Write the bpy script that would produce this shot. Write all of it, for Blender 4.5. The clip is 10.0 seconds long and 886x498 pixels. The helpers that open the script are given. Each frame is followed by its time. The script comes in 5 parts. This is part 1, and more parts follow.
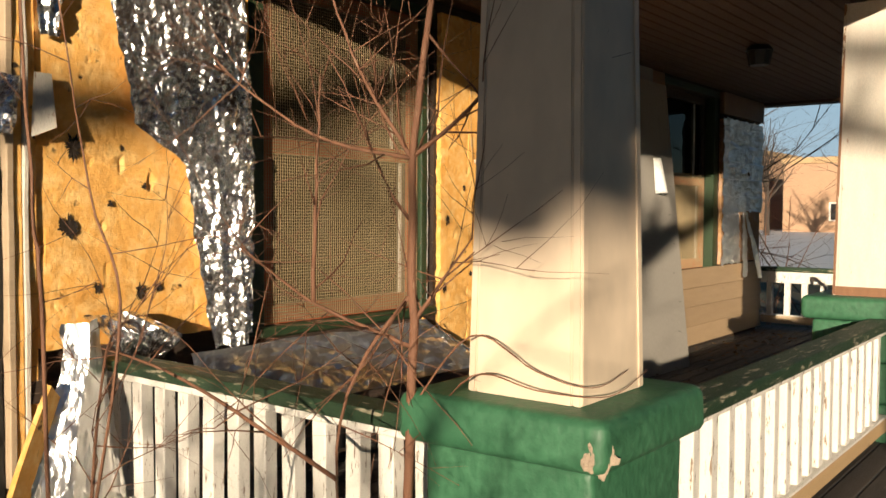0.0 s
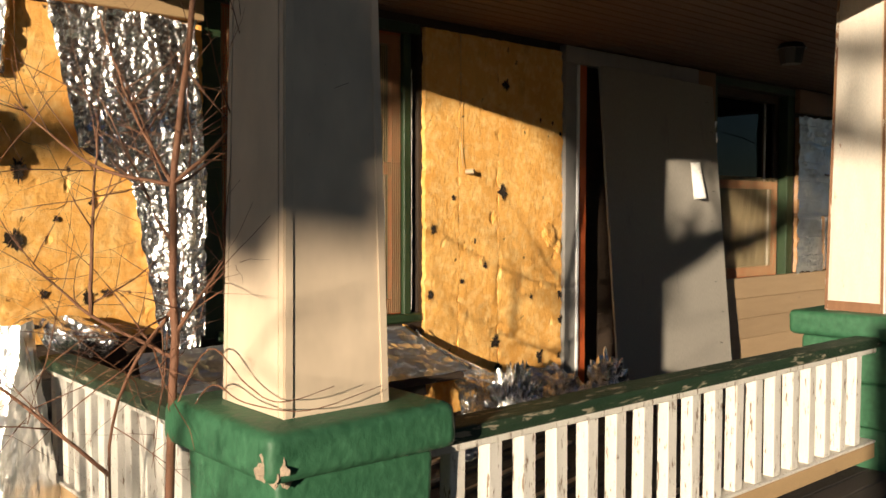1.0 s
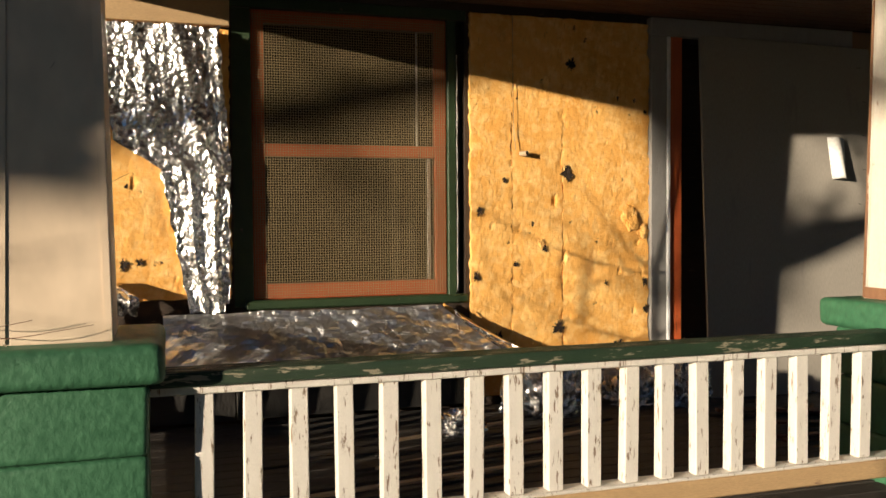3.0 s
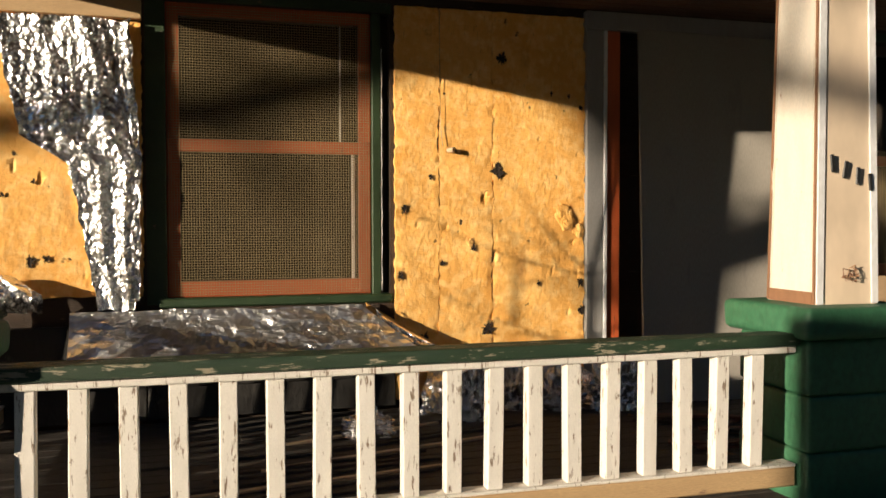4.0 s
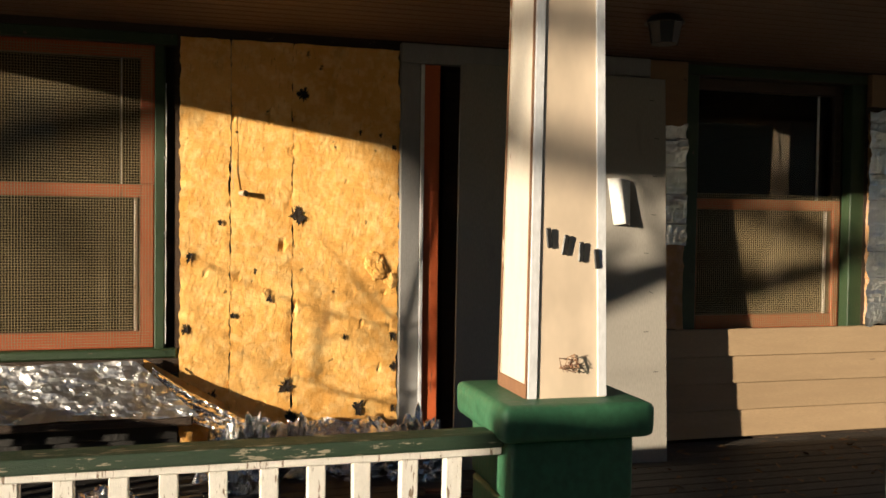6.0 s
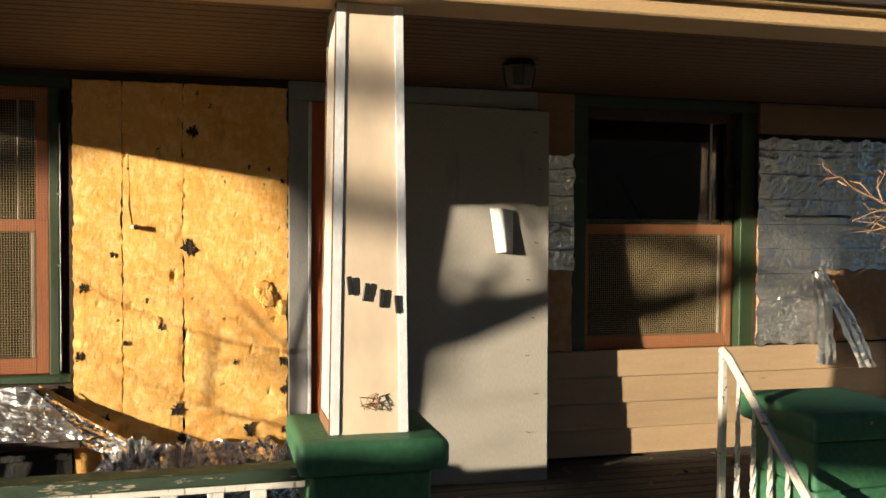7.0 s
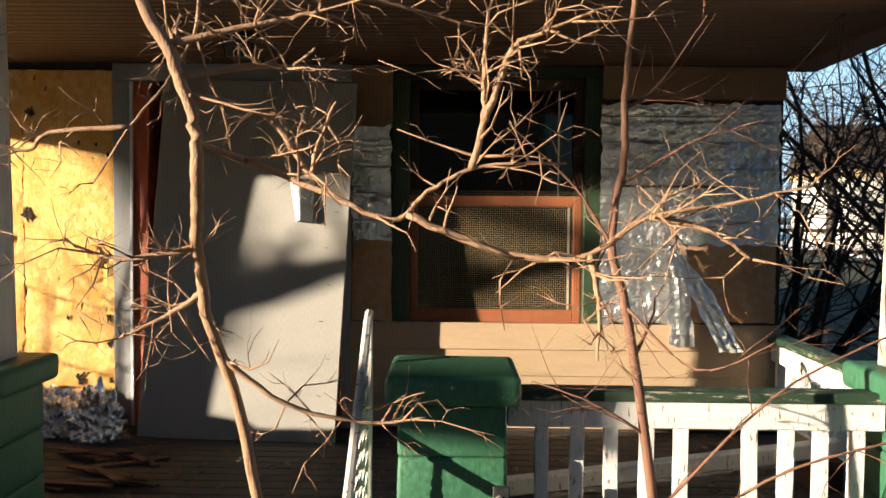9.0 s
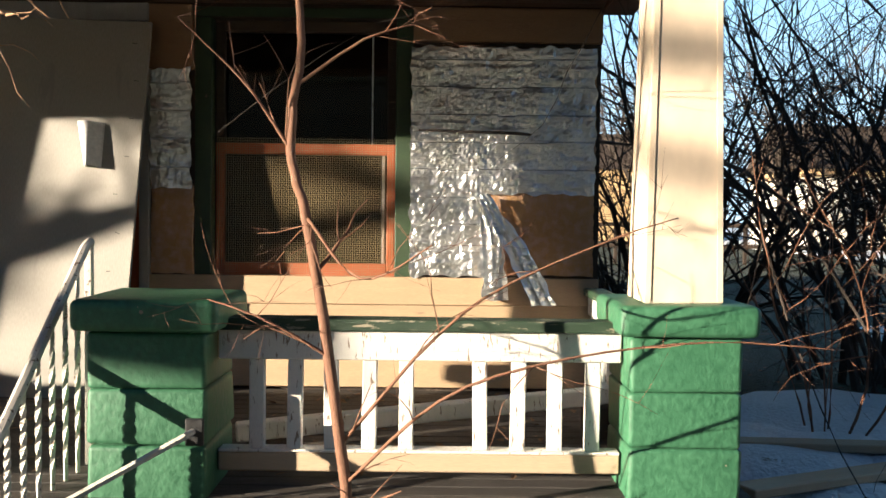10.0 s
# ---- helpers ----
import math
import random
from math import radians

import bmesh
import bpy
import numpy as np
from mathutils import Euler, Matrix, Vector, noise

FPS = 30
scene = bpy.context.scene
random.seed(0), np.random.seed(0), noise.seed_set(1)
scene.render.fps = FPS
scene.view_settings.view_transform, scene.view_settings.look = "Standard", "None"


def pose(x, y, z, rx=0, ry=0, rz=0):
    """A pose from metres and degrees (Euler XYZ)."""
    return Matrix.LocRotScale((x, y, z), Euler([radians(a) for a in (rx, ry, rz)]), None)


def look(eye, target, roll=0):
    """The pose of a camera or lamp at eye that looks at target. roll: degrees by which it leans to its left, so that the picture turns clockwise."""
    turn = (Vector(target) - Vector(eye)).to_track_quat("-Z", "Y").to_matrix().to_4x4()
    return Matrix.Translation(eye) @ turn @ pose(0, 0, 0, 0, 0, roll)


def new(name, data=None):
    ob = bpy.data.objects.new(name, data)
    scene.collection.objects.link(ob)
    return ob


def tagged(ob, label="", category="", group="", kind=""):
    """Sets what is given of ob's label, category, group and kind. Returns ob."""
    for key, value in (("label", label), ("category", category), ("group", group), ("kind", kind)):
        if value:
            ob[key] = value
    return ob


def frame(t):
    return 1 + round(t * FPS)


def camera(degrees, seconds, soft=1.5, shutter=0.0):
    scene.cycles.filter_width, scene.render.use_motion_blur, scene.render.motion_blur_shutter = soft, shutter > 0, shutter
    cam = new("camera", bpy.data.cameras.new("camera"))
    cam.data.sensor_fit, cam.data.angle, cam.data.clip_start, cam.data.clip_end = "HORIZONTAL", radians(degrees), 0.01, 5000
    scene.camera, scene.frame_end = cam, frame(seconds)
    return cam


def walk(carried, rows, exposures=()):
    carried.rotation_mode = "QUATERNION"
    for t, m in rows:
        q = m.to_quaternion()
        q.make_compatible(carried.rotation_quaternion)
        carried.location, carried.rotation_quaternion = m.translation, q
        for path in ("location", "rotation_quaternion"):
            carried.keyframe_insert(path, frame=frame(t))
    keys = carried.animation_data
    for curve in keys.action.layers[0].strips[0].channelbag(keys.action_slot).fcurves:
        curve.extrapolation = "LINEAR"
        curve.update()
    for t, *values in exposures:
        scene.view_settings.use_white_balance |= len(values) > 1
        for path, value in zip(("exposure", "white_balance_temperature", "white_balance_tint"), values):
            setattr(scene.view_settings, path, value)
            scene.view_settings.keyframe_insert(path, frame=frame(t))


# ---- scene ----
# the camera and its walk
cam = camera(53.3, 10.0, soft=1.6, shutter=0.0)
PATH = [
    (0, (0.098, -0.066, 1.473), (1.677, 1.158, 1.392), 0.3),
    (0.5, (0.38, -0.465, 1.538), (1.852, 0.886, 1.457), 0.2),
    (1, (0.682, -0.83, 1.528), (1.989, 0.681, 1.444), 0.1),
    (1.5, (1.004, -1.153, 1.493), (2.035, 0.559, 1.409), -0.1),
    (2, (1.356, -1.422, 1.435), (2.224, 0.378, 1.371), -0.8),
    (2.2, (1.488, -1.499, 1.441), (2.322, 0.317, 1.364), -0.2),
    (3.3, (2.217, -1.712, 1.39), (2.78, 0.206, 1.324), -0.4),
    (3.5, (2.328, -1.725, 1.382), (2.888, 0.194, 1.316), -0.3),
    (4, (2.552, -1.723, 1.38), (3.105, 0.198, 1.316), -0.1),
    (4.5, (2.762, -1.677, 1.424), (3.306, 0.246, 1.36), -0.0),
    (5, (3.047, -1.632, 1.475), (3.586, 0.293, 1.411), 0.1),
    (5.5, (3.379, -1.59, 1.526), (3.918, 0.336, 1.467), 0.5),
    (7, (4.226, -2.009, 1.78), (4.728, -0.074, 1.717), 0.4),
    (7.4, (4.564, -2.138, 1.797), (5.048, -0.199, 1.734), 0.1),
    (7.5, (4.647, -2.143, 1.797), (5.128, -0.203, 1.737), 0.3),
    (7.6, (4.732, -2.149, 1.795), (5.213, -0.209, 1.732), 0.4),
    (8, (5.117, -2.232, 1.729), (5.524, -0.275, 1.666), 0.3),
    (8.2, (5.34, -2.286, 1.693), (5.594, -0.303, 1.629), 0.4),
    (8.4, (5.553, -2.3, 1.667), (5.693, -0.306, 1.603), 0.3),
    (8.5, (5.642, -2.283, 1.66), (5.77, -0.288, 1.593), 0.3),
    (8.6, (5.782, -2.313, 1.659), (5.89, -0.317, 1.589), 0.3),
    (8.8, (6.136, -2.378, 1.672), (6.182, -0.38, 1.591), 0.3),
    (9, (6.579, -2.379, 1.671), (6.539, -0.381, 1.588), 0.5),
    (9.5, (7.122, -2.29, 1.584), (7.055, -0.293, 1.5), 0.3),
    (9.9, (7.446, -2.171, 1.425), (7.403, -0.173, 1.346), 0.5),
    (10, (7.512, -2.156, 1.375), (7.525, -0.157, 1.302), 0.7),
]
walk(cam, [(t, look(eye, target, roll)) for t, eye, target, roll in PATH], exposures=((0.0, 0.78, 6250, 11), (5.0, 0.90, 6150, 11), (7.0, 1.25, 6100, 8), (8.5, 1.60, 5850, 8), (9.5, 1.98, 5850, 11), (10.0, 2.08, 5850, 10)))

# world, sun
RUN = Vector((2.1, 1.0, -0.345)).normalized()          # the way the sunlight travels
ELEV = math.asin(-RUN.z)
world = bpy.data.worlds.new("sky")
scene.world = world
world.use_nodes = True
wn = world.node_tree.nodes
sky = wn.new("ShaderNodeTexSky")
sky.sky_type = "NISHITA"
sky.sun_disc = False
sky.sun_elevation = ELEV
sky.sun_rotation = math.atan2(-RUN.x, -RUN.y)
sky.air_density, sky.dust_density, sky.ozone_density = 1.0, 0.0, 3.0
world.node_tree.links.new(sky.outputs[0], wn["Background"].inputs[0])
wn["Background"].inputs[1].default_value = 0.021
sun_data = bpy.data.lights.new("sun", "SUN")
sun_data.energy, sun_data.angle, sun_data.color = 5.0, radians(0.5), (1.0, 0.81, 0.57)
sun = new("sun", sun_data)
sun.matrix_world = look((0, 0, 0), RUN)
sun.location = (-10, -6, 6)


# materials
def mix(nt, fac, a, b):
    n = nt.nodes.new("ShaderNodeMix")
    n.data_type = "RGBA"
    for sock, v in ((n.inputs[0], fac), (n.inputs[6], a), (n.inputs[7], b)):
        if hasattr(v, "links"):
            nt.links.new(v, sock)
        else:
            sock.default_value = (*v, 1) if isinstance(v, tuple) else v
    return n.outputs[2]


def noise_of(nt, vec, scale, detail=4.0, lo=0.4, hi=0.6, rough=0.55):
    n = nt.nodes.new("ShaderNodeTexNoise")
    n.inputs["Scale"].default_value, n.inputs["Detail"].default_value, n.inputs["Roughness"].default_value = scale, detail, rough
    nt.links.new(vec, n.inputs["Vector"])
    r = nt.nodes.new("ShaderNodeMapRange")
    r.inputs[1].default_value, r.inputs[2].default_value = lo, hi
    nt.links.new(n.outputs[0], r.inputs[0])
    return r.outputs[0]


def stretched(nt, scale):
    co = nt.nodes.new("ShaderNodeTexCoord")
    geo = nt.nodes.new("ShaderNodeObjectInfo")
    m = nt.nodes.new("ShaderNodeMapping")
    m.inputs["Scale"].default_value = scale
    add = nt.nodes.new("ShaderNodeVectorMath")
    mul = nt.nodes.new("ShaderNodeMath")
    mul.operation = "MULTIPLY"
    mul.inputs[1].default_value = 37.0
    nt.links.new(geo.outputs["Random"], mul.inputs[0])
    nt.links.new(co.outputs["Object"], add.inputs[0])
    nt.links.new(mul.outputs[0], add.inputs[1])
    nt.links.new(add.outputs[0], m.inputs[0])
    return m.outputs[0]


def surface(name, base, second, third=None, scale=6.0, stretch=(1, 1, 1), fine=60.0, rough=0.7, metal=0.0, bump=0.3,
            wear=0.62, wear_scale=9.0, depth=0.004, piece=0.0):
    """base and second mix by a broad noise, a fine grain on top; third shows in worn patches."""
    m = bpy.data.materials.new(name)
    m.use_nodes = True
    nt = m.node_tree
    b = nt.nodes["Principled BSDF"]
    vec = stretched(nt, stretch)
    col = mix(nt, noise_of(nt, vec, scale, 5, 0.3, 0.7), base, second)
    grain = noise_of(nt, vec, fine, 3, 0.25, 0.75)
    dark = tuple(c * 0.72 for c in base)
    col = mix(nt, grain, dark, col)
    height = grain
    if piece:
        oi = nt.nodes.new("ShaderNodeObjectInfo")
        mr = nt.nodes.new("ShaderNodeMapRange")
        mr.inputs[3].default_value, mr.inputs[4].default_value = 1 - piece, 1.0
        nt.links.new(oi.outputs["Random"], mr.inputs[0])
        mm = nt.nodes.new("ShaderNodeMix")
        mm.data_type, mm.blend_type = "RGBA", "MULTIPLY"
        mm.inputs[0].default_value = 1.0
        nt.links.new(col, mm.inputs[6])
        nt.links.new(mr.outputs[0], mm.inputs[7])
        col = mm.outputs[2]
    if third:
        w = noise_of(nt, vec, wear_scale, 8, wear, wear + 0.03, 0.65)
        col = mix(nt, w, col, third)
        sub = nt.nodes.new("ShaderNodeMath")
        sub.operation = "SUBTRACT"
        nt.links.new(grain, sub.inputs[0])
        nt.links.new(w, sub.inputs[1])
        height = sub.outputs[0]
    nt.links.new(col, b.inputs["Base Color"])
    rr = nt.nodes.new("ShaderNodeMapRange")
    rr.inputs[3].default_value, rr.inputs[4].default_value = max(0.05, rough - 0.12), min(1, rough + 0.1)
    nt.links.new(grain, rr.inputs[0])
    nt.links.new(rr.outputs[0], b.inputs["Roughness"])
    b.inputs["Metallic"].default_value = metal
    bp = nt.nodes.new("ShaderNodeBump")
    bp.inputs["Strength"].default_value, bp.inputs["Distance"].default_value = bump, depth
    nt.links.new(height, bp.inputs["Height"])
    nt.links.new(bp.outputs[0], b.inputs["Normal"])
    return m


WHITE = surface("white_paint_peeling", (0.86, 0.83, 0.77), (0.77, 0.73, 0.66), (0.22, 0.16, 0.11), 5, (9, 9, 1.6), 90, 0.55, 0, 0.4, 0.595, 9)
CREAM = surface("cream_column_paint", (0.79, 0.645, 0.485), (0.70, 0.57, 0.43), None, 2.5, (1, 1, 0.6), 9, 0.45, 0, 0.03)
CREAM_OLD = surface("cream_paint_chipped", (0.76, 0.71, 0.62), (0.68, 0.60, 0.50), (0.30, 0.16, 0.08), 5, (5, 5, 1), 80, 0.55, 0, 0.5, 0.66, 6)
STRIP = surface("white_trim_strip", (0.82, 0.83, 0.85), (0.74, 0.75, 0.78), None, 5, (1, 1, 0.4), 60, 0.4, 0, 0.1)
GREEN = surface("green_masonry_paint", (0.034, 0.130, 0.064), (0.055, 0.175, 0.090), (0.33, 0.27, 0.20), 4, (1, 1, 0.8), 46, 0.58, 0, 0.3, 0.70, 5, 0.005)
GREEN_OLD = surface("green_rail_paint_worn", (0.012, 0.040, 0.018), (0.035, 0.060, 0.025), (0.30, 0.27, 0.19), 9, (1.2, 6, 6), 80, 0.6, 0, 0.6, 0.58, 9)
GREEN_TRIM = surface("green_window_trim", (0.022, 0.048, 0.020), (0.038, 0.070, 0.028), (0.10, 0.08, 0.05), 6, (3, 3, 3), 70, 0.5, 0, 0.4, 0.66, 8)
RED = surface("red_oxide_paint", (0.64, 0.135, 0.036), (0.52, 0.105, 0.030), (0.16, 0.06, 0.03), 6, (5, 5, 1), 70, 0.5, 0, 0.4, 0.66, 6)
TAN = surface("tan_siding_paint", (0.52, 0.37, 0.22), (0.43, 0.30, 0.18), (0.27, 0.19, 0.12), 4, (0.7, 4, 6), 60, 0.6, 0, 0.35, 0.68, 6, piece=0.15)
TAN_TRIM = surface("tan_trim_paint", (0.55, 0.38, 0.20), (0.45, 0.30, 0.16), (0.24, 0.15, 0.09), 4, (1, 4, 4), 60, 0.6, 0, 0.35, 0.66, 6)
DARK_WOOD = surface("dark_weathered_wood", (0.075, 0.048, 0.030), (0.045, 0.030, 0.022), (0.14, 0.10, 0.07), 6, (1, 6, 6), 50, 0.8, 0, 0.6, 0.64, 8, piece=0.35)
DECK = surface("grey_deck_wood", (0.070, 0.060, 0.052), (0.045, 0.038, 0.033), (0.11, 0.095, 0.08), 5, (0.8, 8, 8), 40, 0.8, 0, 0.6, 0.64, 8, piece=0.35)
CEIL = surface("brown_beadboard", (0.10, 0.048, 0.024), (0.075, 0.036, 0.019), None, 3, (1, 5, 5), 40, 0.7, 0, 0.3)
GREY_BOARD = surface("grey_painted_plywood", (0.36, 0.335, 0.295), (0.31, 0.29, 0.26), (0.26, 0.245, 0.225), 2.0, (1.6, 1.6, 0.35), 110, 0.75, 0, 0.08, 0.63, 3)
CASING = surface("grey_white_casing", (0.33, 0.325, 0.32), (0.27, 0.26, 0.25), (0.22, 0.18, 0.14), 5, (5, 5, 1), 70, 0.6, 0, 0.35, 0.66, 7)
IRON = surface("white_painted_iron", (0.66, 0.62, 0.55), (0.55, 0.50, 0.44), (0.13, 0.09, 0.06), 9, (3, 3, 3), 70, 0.5, 0.0, 0.3, 0.60, 14)
BLACK = surface("black_metal", (0.02, 0.02, 0.021), (0.03, 0.03, 0.03), None, 9, (1, 1, 1), 70, 0.45, 0.0, 0.1)
CONCRETE = surface("grey_concrete", (0.26, 0.24, 0.22), (0.19, 0.18, 0.165), (0.12, 0.11, 0.10), 3, (1, 1, 1), 60, 0.85, 0, 0.5, 0.62, 5)
RAW_WOOD = surface("raw_pine_wood", (0.52, 0.40, 0.27), (0.44, 0.33, 0.21), None, 4, (0.6, 8, 8), 50, 0.65, 0, 0.3)
PAPER = surface("white_paper", (0.82, 0.82, 0.80), (0.78, 0.77, 0.74), None, 4, (1, 1, 1), 60, 0.6, 0, 0.05)
CURTAIN = surface("beige_curtain", (0.45, 0.40, 0.32), (0.36, 0.31, 0.25), None, 4, (3, 3, 0.5), 80, 0.9, 0, 0.1)
SCREEN = surface("dull_screen_wire", (0.48, 0.38, 0.22), (0.36, 0.28, 0.16), None, 9, (1, 1, 1), 90, 0.5, 0.4, 0.0)
BARK = surface("red_brown_bark", (0.23, 0.105, 0.056), (0.14, 0.066, 0.038), (0.27, 0.16, 0.10), 12, (4, 4, 1), 90, 0.75, 0, 0.5, 0.62, 14)
BARK_TAN = surface("tan_bark", (0.43, 0.255, 0.135), (0.30, 0.155, 0.09), (0.20, 0.085, 0.05), 12, (4, 4, 1), 90, 0.75, 0, 0.5, 0.62, 14)
BARK_DARK = surface("dark_grey_bark", (0.050, 0.038, 0.030), (0.085, 0.060, 0.045), None, 9, (4, 4, 1), 60, 0.85, 0, 0.5)
SOIL = surface("brown_lawn", (0.036, 0.046, 0.026), (0.050, 0.044, 0.028), (0.028, 0.050, 0.022), 0.8, (1, 1, 1), 30, 0.95, 0, 0.9, 0.55, 2.0, 0.03)
SNOW = surface("old_snow", (0.80, 0.82, 0.86), (0.70, 0.73, 0.79), (0.25, 0.22, 0.18), 2, (1, 1, 1), 30, 0.6, 0, 0.5, 0.68, 3, 0.02)
FAR_BRICK = surface("far_tan_brick", (0.50, 0.32, 0.20), (0.44, 0.28, 0.18), None, 0.5, (1, 1, 1), 12, 0.9, 0, 0.2)
ROAD = surface("asphalt", (0.055, 0.055, 0.058), (0.075, 0.073, 0.072), None, 1, (1, 1, 1), 40, 0.9, 0, 0.3)
# the rooms' dimness is put into this plaster colour
PLASTER = surface("plaster_darkened_for_dim_rooms", (0.14, 0.12, 0.10), (0.10, 0.09, 0.08), None, 1, (1, 1, 1), 40, 0.9, 0, 0.1)


def foam_material(name="torn_foam_board", pale=1.0, hue=1.0):
    """Yellow-orange insulation board with its facing torn off: fibres, brown stains, dark pits."""
    m = bpy.data.materials.new(name)
    m.use_nodes = True
    nt = m.node_tree
    b = nt.nodes["Principled BSDF"]
    vec = stretched(nt, (1, 1, 1))
    col = mix(nt, noise_of(nt, vec, 3.5, 6, 0.35, 0.65), (0.90 * pale, 0.50 * pale * hue, 0.135 * hue), (0.78 * pale, 0.385 * pale * hue, 0.08 * hue))
    col = mix(nt, noise_of(nt, vec, 22, 6, 0.45, 0.75), col, (0.95 * pale, 0.64 * pale, 0.25))
    fib = stretched(nt, (9, 9, 1.3))
    grain = noise_of(nt, fib, 14, 5, 0.3, 0.7)
    col = mix(nt, noise_of(nt, fib, 14, 5, 0.60, 0.80), col, (0.52, 0.26, 0.065))
    pits = noise_of(nt, vec, 13, 3, 0.69, 0.74, 0.55)
    col = mix(nt, pits, col, (0.045, 0.028, 0.015))
    stain = noise_of(nt, stretched(nt, (2.2, 2.2, 1)), 1.6, 6, 0.60, 0.74)
    col = mix(nt, stain, col, (0.36, 0.17, 0.045))
    nt.links.new(col, b.inputs["Base Color"])
    b.inputs["Roughness"].default_value = 0.9
    h = nt.nodes.new("ShaderNodeMath")
    h.operation = "SUBTRACT"
    nt.links.new(noise_of(nt, vec, 34, 8, 0.25, 0.75, 0.72), h.inputs[0])
    nt.links.new(pits, h.inputs[1])
    bp = nt.nodes.new("ShaderNodeBump")
    bp.inputs["Strength"].default_value, bp.inputs["Distance"].default_value = 0.55, 0.006
    nt.links.new(h.outputs[0], bp.inputs["Height"])
    nt.links.new(bp.outputs[0], b.inputs["Normal"])
    return m


def facets(nt, vec, scale, tilt):
    """Height of a crushed sheet: flat facets, each with its own slope, that meet in sharp creases."""
    cell = nt.nodes.new("ShaderNodeTexVoronoi")
    cell.inputs["Scale"].default_value = scale
    nt.links.new(vec, cell.inputs["Vector"])
    away, lean_, dot, gain = (nt.nodes.new(n) for n in ("ShaderNodeVectorMath", "ShaderNodeVectorMath", "ShaderNodeVectorMath", "ShaderNodeMath"))
    away.operation, lean_.operation, dot.operation, gain.operation = "SUBTRACT", "SUBTRACT", "DOT_PRODUCT", "MULTIPLY"
    nt.links.new(vec, away.inputs[0])
    nt.links.new(cell.outputs["Position"], away.inputs[1])
    nt.links.new(cell.outputs["Color"], lean_.inputs[0])
    lean_.inputs[1].default_value = (0.5, 0.5, 0.5)
    nt.links.new(away.outputs[0], dot.inputs[0])
    nt.links.new(lean_.outputs[0], dot.inputs[1])
    nt.links.new(dot.outputs["Value"], gain.inputs[0])
    gain.inputs[1].default_value = tilt
    return gain.outputs[0]


def foil_material(name, scale=24.0, rough=0.2, strength=0.9, drawn=(1, 1, 1), crease=0.01):
    m = bpy.data.materials.new(name)
    m.use_nodes = True
    nt = m.node_tree
    b = nt.nodes["Principled BSDF"]
    vec = stretched(nt, (1, 1, 1))
    col = mix(nt, noise_of(nt, vec, 6, 5, 0.4, 0.7), (0.94, 0.94, 0.94), (0.80, 0.80, 0.80))
    nt.links.new(col, b.inputs["Base Color"])
    b.inputs["Metallic"].default_value = 1.0
    b.inputs["Roughness"].default_value = rough
    warp, sway = nt.nodes.new("ShaderNodeVectorMath"), nt.nodes.new("ShaderNodeTexNoise")
    warp.operation = "MULTIPLY_ADD"
    warp.inputs[1].default_value = (0.09, 0.09, 0.09)
    sway.inputs["Scale"].default_value = scale * 0.5
    nt.links.new(vec, sway.inputs["Vector"])
    nt.links.new(sway.outputs[1], warp.inputs[0])
    nt.links.new(stretched(nt, drawn), warp.inputs[2])
    fold = nt.nodes.new("ShaderNodeTexNoise")
    fold.noise_type = "RIDGED_MULTIFRACTAL"
    fold.inputs["Scale"].default_value, fold.inputs["Detail"].default_value, fold.inputs["Roughness"].default_value = scale * 0.6, 4.0, 0.6
    nt.links.new(warp.outputs[0], fold.inputs["Vector"])
    h = nt.nodes.new("ShaderNodeMath")
    h.operation = "MULTIPLY_ADD"
    h.inputs[1].default_value = crease
    nt.links.new(fold.outputs[0], h.inputs[0])
    both = nt.nodes.new("ShaderNodeMath")
    both.operation = "ADD"
    nt.links.new(facets(nt, warp.outputs[0], scale, 0.22), both.inputs[0])
    nt.links.new(facets(nt, warp.outputs[0], scale * 2.7, 0.14), both.inputs[1])
    nt.links.new(both.outputs[0], h.inputs[2])
    bp = nt.nodes.new("ShaderNodeBump")
    bp.inputs["Strength"].default_value, bp.inputs["Distance"].default_value = strength, 1.0
    nt.links.new(h.outputs[0], bp.inputs["Height"])
    nt.links.new(bp.outputs[0], b.inputs["Normal"])
    return m


def glass_material():
    m = bpy.data.materials.new("window_glass")
    m.use_nodes = True
    nt = m.node_tree
    out = nt.nodes["Material Output"]
    nt.nodes.remove(nt.nodes["Principled BSDF"])
    clear, gloss, fres, mx = (nt.nodes.new(n) for n in ("ShaderNodeBsdfTransparent", "ShaderNodeBsdfGlossy", "ShaderNodeFresnel", "ShaderNodeMixShader"))
    # tint lowered to make the rooms behind look unlit
    clear.inputs[0].default_value = (0.42, 0.41, 0.37, 1)
    gloss.inputs["Roughness"].default_value = 0.02
    fres.inputs[0].default_value = 1.5
    nt.links.new(fres.outputs[0], mx.inputs[0])
    nt.links.new(clear.outputs[0], mx.inputs[1])
    nt.links.new(gloss.outputs[0], mx.inputs[2])
    nt.links.new(mx.outputs[0], out.inputs[0])
    return m


FOAM = foam_material()
FOAM_OLD = foam_material("aged_brown_foam_board", 0.50, 1.12)
FOIL = foil_material("crumpled_foil", 15, 0.27, 0.85, (2.2, 2.2, 0.7), 0.030)
FOIL_FLAT = foil_material("wrinkled_foil_facing", 15, 0.34, 0.75, (0.6, 0.6, 2.2), 0.024)
FOIL_DRAWN = foil_material("foil_creased_lengthwise", 12, 0.30, 0.5, (5.0, 5.0, 0.2), 0.010)
FOIL_SMOOTH = foil_material("smooth_creased_foil", 10, 0.36, 0.45, (1.3, 0.8, 1.0), 0.010)
GLASS = glass_material()


# helpers for building
def rnd(a, b):
    return random.uniform(a, b)


